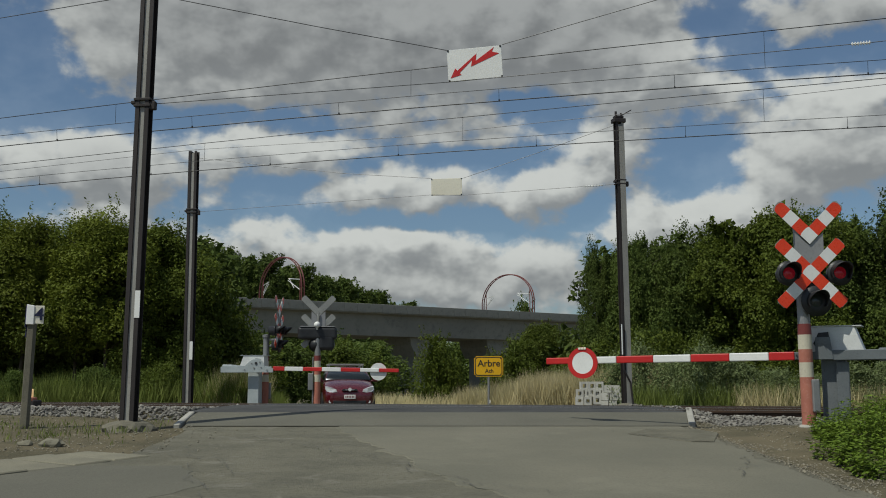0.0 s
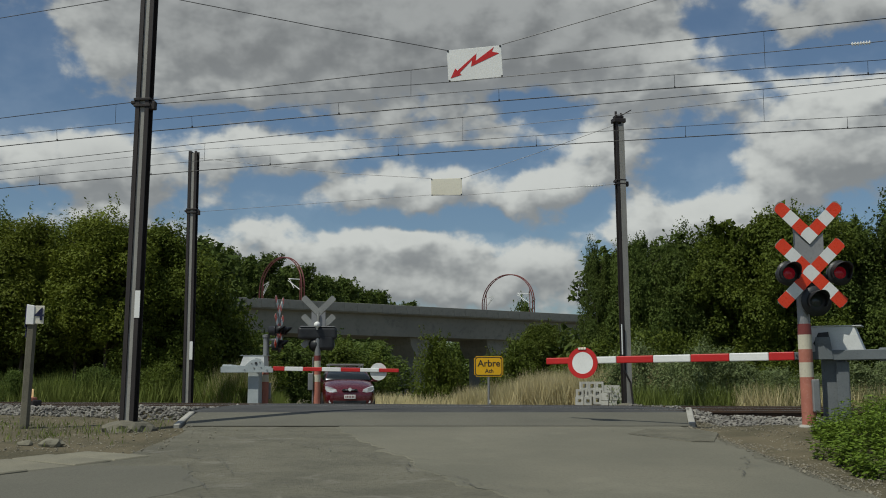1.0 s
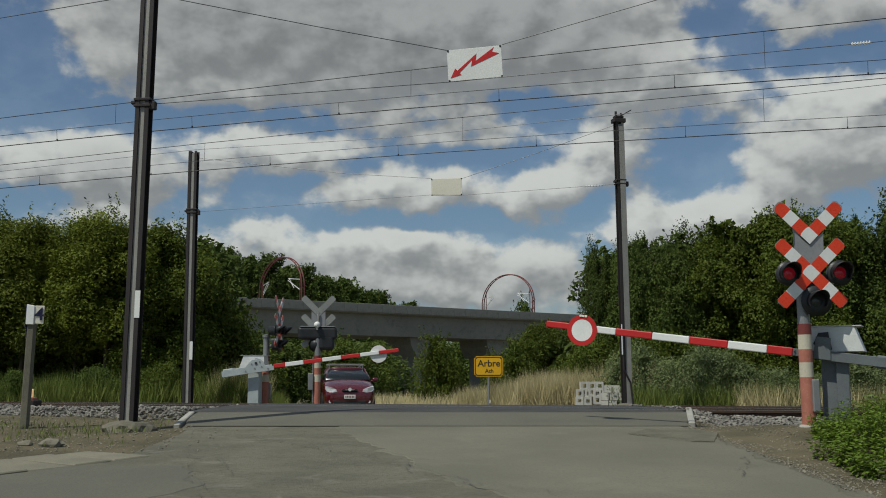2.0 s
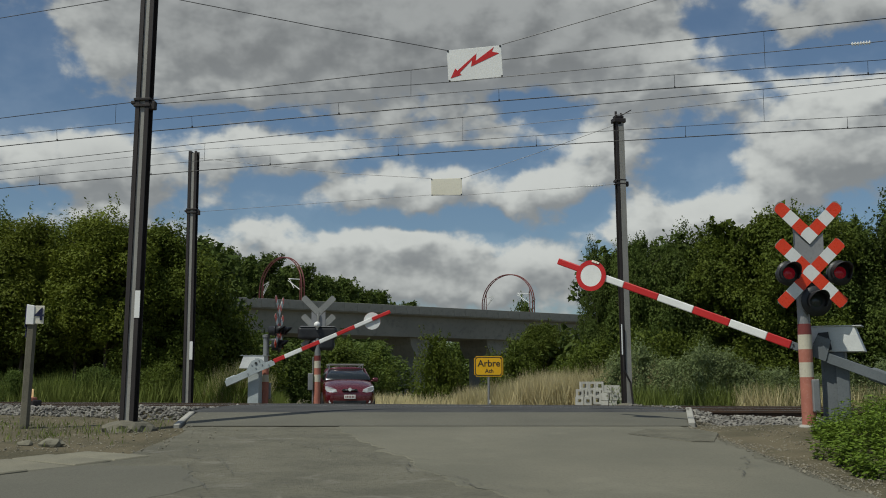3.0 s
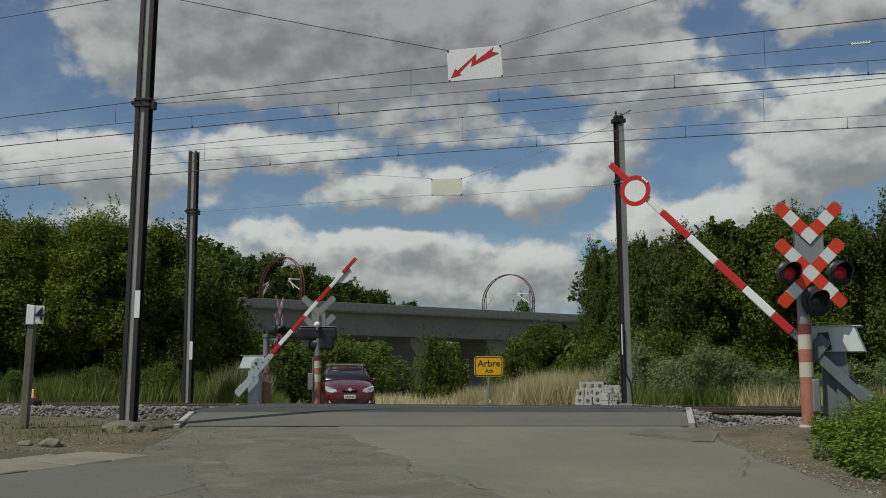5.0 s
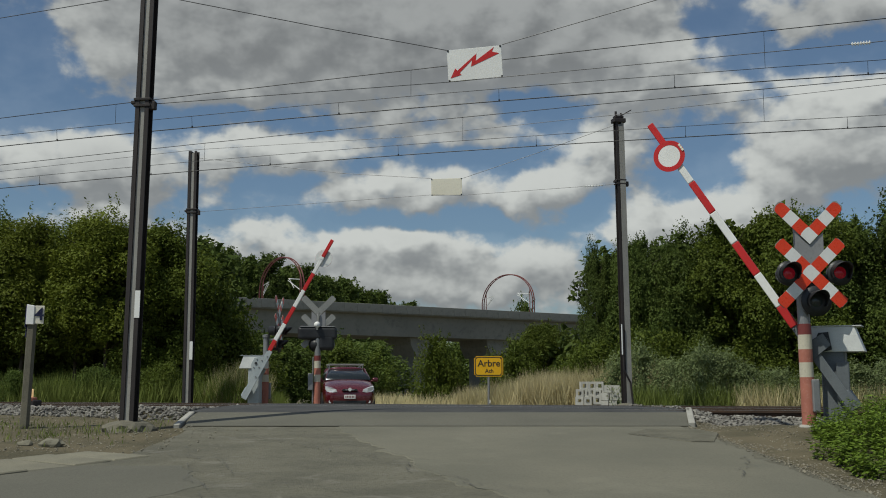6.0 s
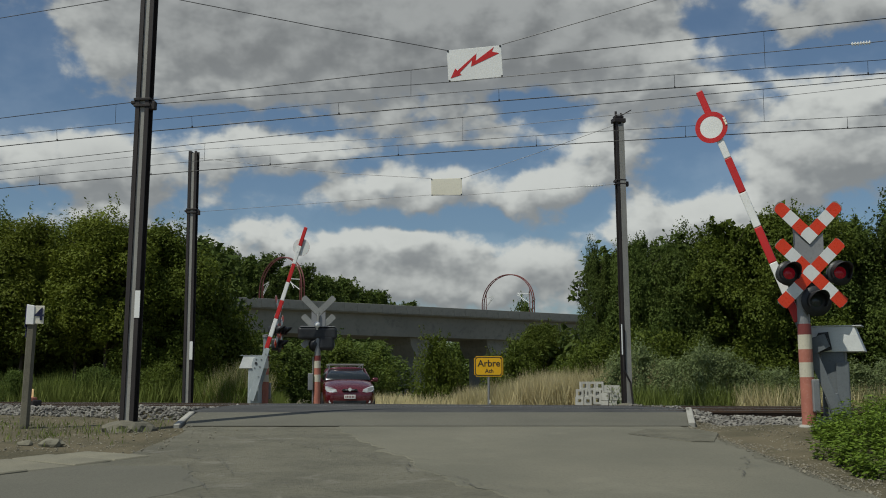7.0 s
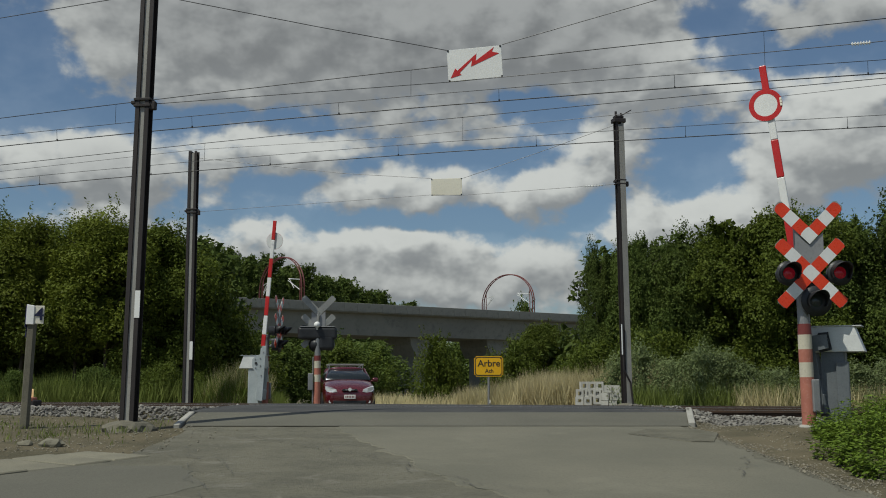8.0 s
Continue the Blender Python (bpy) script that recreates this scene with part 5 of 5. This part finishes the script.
def woods():
    rnd = random.Random(11)
    g1, g2, g3 = "trees west of the road", "trees east of the road", "far poplar belt"
    # the wood beside the road to the west
    for k, (px, top) in enumerate([(-27, 8.1), (-24.3, 8.0), (-21.6, 7.9), (-19.2, 8.3), (-17.0, 8.0), (-14.9, 7.7), (-13.2, 7.9), (-11.5, 7.5)]):
        key = ("willow", "tall", "willow", "tall")[k % 4] if k < 7 else "wood"
        plant(key, k, px, 43 + rnd.uniform(-1.5, 2.0), top * (0.93 if k < 7 else 1.0), 2.5, "leafy green roadside tree in a dense wood edge", "tree", g1)
    for k in range(9):
        plant("shrub_dark" if k % 2 else "shrub", k, -25 + 1.75 * k, 46.2 + rnd.uniform(-0.8, 0.8), rnd.uniform(2.0, 3.2), 1.7, "dense green shrub under the wood edge", "shrub", "shrubs under the trees")
    for k in range(6):
        plant("back", k, -26 + 2.9 * k, 47.5, 7.4, 2.8, "dark green tree behind the wood edge", "tree", g1)
    for k, (x, y, h) in enumerate([(-10.2, 45, 5.2), (-10.4, 50, 5.0), (-9.6, 46, 3.8), (-11.6, 52, 6.4), (-9.0, 47, 3.0), (-7.9, 54, 3.2), (-5.6, 56, 3.2), (-5.3, 58, 3.2), (-4.7, 60, 3.1)]):
        plant("shrub_dark" if k % 2 else "shrub", k, x, y, h, 1.9, "dark green shrub beside the road", "shrub", "shrubs beside the road")
    # the wood to the east
    for k, (x, y, h, w) in enumerate([(5.5, 38, 5.7, 0.85), (6.7, 37, 6.0, 1.3), (8.3, 37.5, 6.2, 1.6), (10.1, 37, 6.7, 1.9), (11.9, 36.5, 6.8, 2.0), (13.8, 37, 6.8, 2.0), (15.7, 36, 6.9, 2.0), (17.6, 37, 6.9, 2.2)]):
        plant("dark" if k in (0, 1, 2, 5, 6) else "wood", k, x, y, h, w, "dense green tree in the wood edge", "tree", g2)
    for k in range(7):
        plant("back", k + 1, 6.9 + 2.0 * k, 40.5, 6.2, 2.0, "dark green tree behind the wood edge", "tree", g2)
    for k in range(8):
        plant("shrub_dark" if k % 2 else "shrub", k, 5.4 + 1.6 * k, 38.8 + rnd.uniform(-0.5, 0.5), rnd.uniform(2.0, 2.8), 1.3, "dense green shrub under the wood edge", "shrub", "shrubs under the trees")
    for k, (x, y, h, w) in enumerate([(5.0, 36.2, 2.3, 1.0), (6.3, 35.0, 2.7, 1.15), (7.7, 35.2, 2.5, 1.1), (9.2, 34.9, 2.0, 1.1), (10.9, 35.2, 1.8, 1.0)]):
        plant("shrub", k, x, y, h, w, "sunlit green shrub at the foot of the wood", "shrub", "shrubs under the trees")
    # shrubs in the middle distance
    for k, (x, y, h, w) in enumerate([(-0.25, 44, 2.9, 0.95), (3.3, 47, 3.0, 1.2), (4.5, 48, 3.75, 1.35), (5.7, 48, 3.1, 1.3), (2.7, 49, 2.4, 1.0), (6.3, 44, 3.2, 1.2)]):
        plant("shrub" if k != 2 else "wood", k, x, y, h, w, "rounded green shrub behind the dry grass", "shrub", "shrubs behind the grass")
    # grey-green plants beyond the tracks
    for k, (x, y, h) in enumerate([(5.25, 28.3, 1.75), (5.9, 28.0, 1.35), (6.55, 27.6, 1.65), (7.1, 27.4, 1.5), (7.7, 27.4, 1.25), (8.4, 27.2, 1.05), (4.75, 29.2, 1.5), (9.3, 27.0, 0.95), (10.4, 26.8, 1.2), (11.2, 27, 1.3)]):
        plant("silver", k, x, y, h, 0.72, "grey-green weed clump beyond the tracks", "shrub", "grey-green weeds")
    for k, (x, y, h) in enumerate([(-7.6, 29.5, 1.15), (-8.2, 30, 1.0), (-6.9, 29.6, 0.9)]):
        plant("shrub", k, x, y, h, 0.6, "green weed clump beside a dark mast", "shrub", "green weeds beyond the tracks")
    for k in range(13):
        plant("shrub" if k % 3 else "shrub_dark", k + 1, -15.5 + 0.68 * k + rnd.uniform(-0.2, 0.2), 29.6 + rnd.uniform(-0.4, 1.2), rnd.uniform(0.55, 1.05), rnd.uniform(0.4, 0.62), "green weed clump in the verge", "shrub", "green weeds beyond the tracks")
    # far belts
    for k in range(15):
        s = k / 14
        plant("poplar", k, -46 + 36 * s, 205 + 125 * s, 30.5 - 4.5 * s + rnd.uniform(-1.5, 1.5), 5.5, "distant dark green poplar behind the viaduct", "tree", g3)
    for k in range(13):
        x, y = (-25 + 3.4 * k, 128 + rnd.uniform(-8, 8)) if k < 6 else (-14 + 9.0 * (k - 6), 236 + rnd.uniform(-8, 8))
        plant("far", k, x, y, rnd.uniform(5.5, 7.5) if k < 6 else 11.0, 4.3 if k < 6 else 7.0, "distant green tree below the viaduct", "tree", "trees below the viaduct")
    plant("far", 3, 17.6, 232, 18.3, 3.0, "distant tree showing over the viaduct", "tree")


woods()


def blades(name, seed, n, place, tall, mat, label, wide=0.007):
    """Grass: thin upright blades with a bent tip."""
    g = np.random.default_rng(seed)
    xy = np.array([place(g) for _ in range(n)])
    z = np.array([soil_height(x, y) for x, y in xy])
    h = g.uniform(0.55, 1.1, n) * np.array([tall(x, y) for x, y in xy])
    c = np.column_stack([xy, z + h * 0.5])
    lean = g.normal(size=(n, 3)) * 0.30
    lean[:, 2] = 1.0
    a = unit(lean) * (h * 0.55)[:, None]
    t = g.uniform(0, np.pi, n)
    b = np.column_stack([np.cos(t), np.sin(t), np.zeros(n)]) * (wide * g.uniform(0.6, 1.6, n))[:, None]
    ob = new(name, quads_mesh(name, c, a, b, mat))
    return tagged(ob, label, "grass", kind="stuff")


def grasses():
    def far_right(g):
        y = g.uniform(29.0, 40)
        x = g.uniform(road_right(y) + 0.2, 6.5)
        if 3.3 < x < 5.0 and y < 29.6:
            y += 2
        return x, y
    blades("dry_grass", 1, 42000, far_right, lambda x, y: 0.95 + 0.35 * smoothstep(1.8, 3.6, x) + 0.35 * noise.noise((x, y, 0)), GRASS_DRY, "tall dry yellow grass", 0.006)
    blades("field_grass", 2, 14000, lambda g: (g.uniform(-3.2, 9), g.uniform(37, 56)), lambda x, y: 0.75 + 0.3 * noise.noise((x, y, 6)), GRASS_DRY, "rough dry yellow grass", 0.010)
    blades("verge_grass", 3, 34000, lambda g: (g.uniform(-16, -5.2), g.uniform(28.6, 37)), lambda x, y: 0.80 + 0.5 * noise.noise((x * 0.9, y * 0.9, 2)) + 0.3 * noise.noise((x * 3, y * 3, 2)), GRASS_GREEN, "tall green verge grass")
    tuft = lambda x, y: 0.35 + 0.95 * smoothstep(-7.2, -5.6, x) * (0.8 + 0.4 * noise.noise((x * 4, y * 4, 1)))
    blades("verge_grass", 4, 4000, lambda g: (-5.0 - abs(g.normal()) * 0.7, g.uniform(28.8, 31.5)), tuft, GRASS_DRY, "tall dry verge grass", 0.005)
    blades("verge_grass", 7, 4500, lambda g: (-5.0 - abs(g.normal()) * 0.9, g.uniform(28.7, 31.5)), tuft, GRASS_GREEN, "tall green verge grass", 0.006)
    blades("verge_grass", 5, 20000, lambda g: (g.uniform(4.8, 14), g.uniform(26.4, 32)), lambda x, y: 0.75 + 0.3 * noise.noise((x, y, 4)), GRASS_GREEN, "tall green verge grass")
    blades("dry_grass", 6, 8000, lambda g: (g.uniform(7.2, 13), g.uniform(26.0, 29)), lambda x, y: 0.75, GRASS_DRY, "tall dry yellow grass")


grasses()


def nettle_patch():
    """Leafy weeds in the near verge, on stems."""
    g = np.random.default_rng(21)
    stems = []
    while len(stems) < 640:
        x, y = g.uniform(3.75, 6.2), g.uniform(9.3, 13.6)
        if x > max(3.98, 0.345 * y) + 0.10 * noise.noise((y * 1.8, 0, 0)):
            stems.append((x, y))
    pos, al, ac = [], [], []
    bm = bmesh.new()
    for x, y in stems:
        z = soil_height(x, y)
        tall = g.uniform(0.26, 0.50) * (0.5 + 0.5 * smoothstep(0.0, 0.6, x - max(3.98, 0.345 * y)))
        tip = np.array([x + g.normal() * 0.06, y + g.normal() * 0.06, z + tall])
        rod(bm, 0.004, (x, y, z - 0.03), tip, 4, 0.002)
        for k in range(40):
            f = g.uniform(0.12, 1.0)
            a = g.uniform(0, 2 * np.pi)
            reach = g.uniform(0.02, 0.085)
            d = np.array([np.cos(a), np.sin(a), g.uniform(-0.5, 0.25)])
            d /= np.linalg.norm(d)
            c = np.array([x, y, z]) + (tip - np.array([x, y, z])) * f + d * reach
            w = np.cross(d, (0, 0, 1.0)) + g.normal(size=3) * 0.25
            w /= np.linalg.norm(w)
            s = g.uniform(0.016, 0.038)
            pos.append(c), al.append(d * s), ac.append(w * s * 0.55)
    t = thing("nettle_patch", pose(0, 0, 0), "fresh green leafy weeds in the roadside verge", "weeds", "", "stuff")
    part("stem", bm, LEAF_FRESH, t)
    o = new("leaf", quads_mesh("leaf", np.array(pos), np.array(al), np.array(ac), LEAF_FRESH))
    o.parent = t
    o["kind"] = "stuff"


nettle_patch()


def ballast():
    """Loose stones on the track bed and its near shoulder."""
    g = np.random.default_rng(5)
    bm = bmesh.new()
    bmesh.ops.create_icosphere(bm, subdivisions=1, radius=1.0)
    base = np.array([v.co[:] for v in bm.verts])
    faces = np.array([[v.index for v in f.verts] for f in bm.faces])
    bm.free()
    verts, polys = [], []
    count = 0
    while count < 15000:
        x = g.uniform(-11, 10.5)
        if -3.95 < x < 3.75 + 0.25 * g.random():
            continue
        low = 14.9 if x < 0 else 17.2
        yy = g.uniform(low, 25.3) if g.random() < 0.25 else g.uniform(low, 18.3)
        y = yy - TRACK_SKEW * max(-9, min(9, x))
        if abs(yy - 18.35) < 0.08 or abs(yy - 19.85) < 0.08:
            continue
        s = g.uniform(0.015, 0.037)
        z = soil_height(x, y) + 0.05 * smoothstep(low, low + 0.9, yy) + g.uniform(-0.01, 0.025)
        v = base * (1 + 0.35 * g.normal(size=(len(base), 1))).clip(0.5, 1.5) * np.array([s, s, s * 0.75])
        verts.append(v + np.array([x, y, z]))
        polys.append(faces + count * len(base))
        count += 1
    me = bpy.data.meshes.new("ballast")
    me.from_pydata(np.concatenate(verts).tolist(), [], np.concatenate(polys).tolist())
    me.materials.append(STONE)
    tagged(new("ballast", me), "grey crushed-stone ballast along the tracks", "ballast", kind="stuff")


ballast()


def roadside_gravel():
    """Loose grit and pebbles on the bare earth beside the road, and two broken lumps."""
    g = np.random.default_rng(8)
    bm = bmesh.new()
    bmesh.ops.create_icosphere(bm, subdivisions=1, radius=1.0)
    base = np.array([v.co[:] for v in bm.verts])
    faces = np.array([[v.index for v in f.verts] for f in bm.faces])
    bm.free()
    verts, polys = [], []
    for count in range(6400):
        if g.random() < 0.38:
            y = g.uniform(12.0, 16.6)
            x = g.uniform(-8.0, -3.2) + 0.3 * g.normal()
        else:
            y = g.uniform(9.0, 16.2)
            x = 3.36 + abs(g.normal()) * 0.55
        inside = road_left(y) < x < road_right(y)
        z = max(soil_height(x, y), lie(x, y) + 0.01 if inside else -9)
        s = 0.004 + (0.013 if x < 0 else 0.009) * g.random() ** 2
        v = base * (1 + 0.3 * g.normal(size=(len(base), 1))).clip(0.5, 1.5) * np.array([s, s, s * 0.7])
        verts.append(v + np.array([x, y, z + s * 0.3]))
        polys.append(faces + count * len(base))
    me = bpy.data.meshes.new("roadside_gravel")
    me.from_pydata(np.concatenate(verts).tolist(), [], np.concatenate(polys).tolist())
    me.materials.append(GRIT)
    tagged(new("roadside_gravel", me), "loose grey grit on the roadside earth", "gravel", kind="stuff")
    for k, (x, y, s) in enumerate(((-5.0, 13.0, 0.10), (-4.65, 12.9, 0.14))):
        bm = bmesh.new()
        bmesh.ops.create_icosphere(bm, subdivisions=2, radius=1.0)
        for v in bm.verts:
            f = 1 + 0.3 * noise.noise(v.co * 1.7 + Vector((k * 5, 0, 0)))
            v.co = Vector((v.co.x * s * f, v.co.y * s * 0.8 * f, max(v.co.z, -0.5) * s * 0.5 * f))
        o = part("broken_concrete", bm, PAVING, None)
        o.matrix_world = pose(x, y, soil_height(x, y) + s * 0.15)
        tagged(o, "broken lump of pale concrete on the earth", "rubble", "broken lumps")
    blades("thin_weeds", 31, 900, lambda q: (q.uniform(-7.5, -3.9), q.normal(14.7, 0.7)), lambda x, y: 0.10, GRASS_GREEN, "short thin weeds on bare earth", 0.005)


roadside_gravel()


def road_cracks():
    """Open cracks and the tar line along the ramp: thin dark ribbons lying in the surface."""
    tar = material("crack_dark", [(0.082, 0.081, 0.073), (0.105, 0.102, 0.091)], 0.95, 0, (8, 60), 0)
    runs = [((-2.7, 15.06), (3.3, 15.06), 0.012, 0.02), ((-2.6, 13.9), (-0.7, 11.3), 0.014, 0.25), ((-0.9, 11.6), (0.5, 8.9), 0.012, 0.2), ((-2.9, 12.3), (-1.9, 8.6), 0.008, 0.3), ((2.3, 13.9), (3.4, 12.6), 0.010, 0.15),
            ((-3.0, 14.2), (-1.5, 13.6), 0.008, 0.2), ((1.9, 15.0), (2.5, 13.7), 0.008, 0.12), ((-2.35, 11.2), (-1.72, 9.6), 0.010, 0.12), ((-1.72, 9.6), (-0.75, 8.95), 0.009, 0.10),
            ((-3.4, 11.9), (-2.2, 11.1), 0.012, 0.15), ((-3.1, 13.2), (-2.1, 12.9), 0.009, 0.12), ((0.3, 9.4), (1.0, 8.8), 0.010, 0.2), ((3.2, 11.4), (2.7, 9.8), 0.012, 0.15)]
    for k, (a, b, w, wild) in enumerate(runs):
        bm = bmesh.new()
        a, b = Vector((*a, 0)), Vector((*b, 0))
        side = Vector((-(b - a).y, (b - a).x, 0)).normalized()
        pairs = []
        n = 46
        for i in range(n + 1):
            p = a.lerp(b, i / n) + side * wild * (noise.noise((i * 0.11, k * 7, 0)) + 0.45 * noise.noise((i * 0.45, k * 7, 3)))
            h = 0.5 * w * max(0.15, 0.7 + 0.9 * noise.noise((i * 0.35, k, 9)))
            pairs.append([bm.verts.new((q.x, q.y, lie(q.x, q.y) + 0.030)) for q in (p - side * h, p + side * h)])
        for q, r in zip(pairs, pairs[1:]):
            bm.faces.new((q[0], q[1], r[1], r[0]))
        tagged(new("road_crack", finish("road_crack", bm, tar)), "dark open crack in the asphalt", "crack", "cracks in the road", "structure")


road_cracks()


# ------------------------------------------------------------------ what moves: the two booms
def motions():
    near = [(0, -0.6), (1.3, -0.6), (1.4, -0.1), (1.5, 0.7), (1.6, 1.7), (1.7, 3.1), (2.8, 18.9), (3.0, 21.5), (3.5, 27.5), (4.0, 33.7), (4.5, 39.6), (6.0, 57.4), (6.5, 63.2), (7.0, 69.6), (7.5, 76.0), (8.0, 83.2)]
    far = [(0, -1.0), (1.3, -1.0), (1.4, -0.7), (1.5, -0.1), (1.6, 0.9), (1.7, 2.3), (2.8, 19.6), (3.0, 22.4), (3.5, 29.1), (4.0, 35.9), (4.5, 42.1), (6.0, 60.2), (6.5, 66.4), (7.0, 72.4), (7.5, 79.1), (8.0, 85.6)]
    for (arm, pz, s), rows in zip(BOOMS, (near, far)):
        walk(arm, [(t, pose(0, 0.075 * s, pz, 0, -a, 0)) for t, a in rows])


motions()
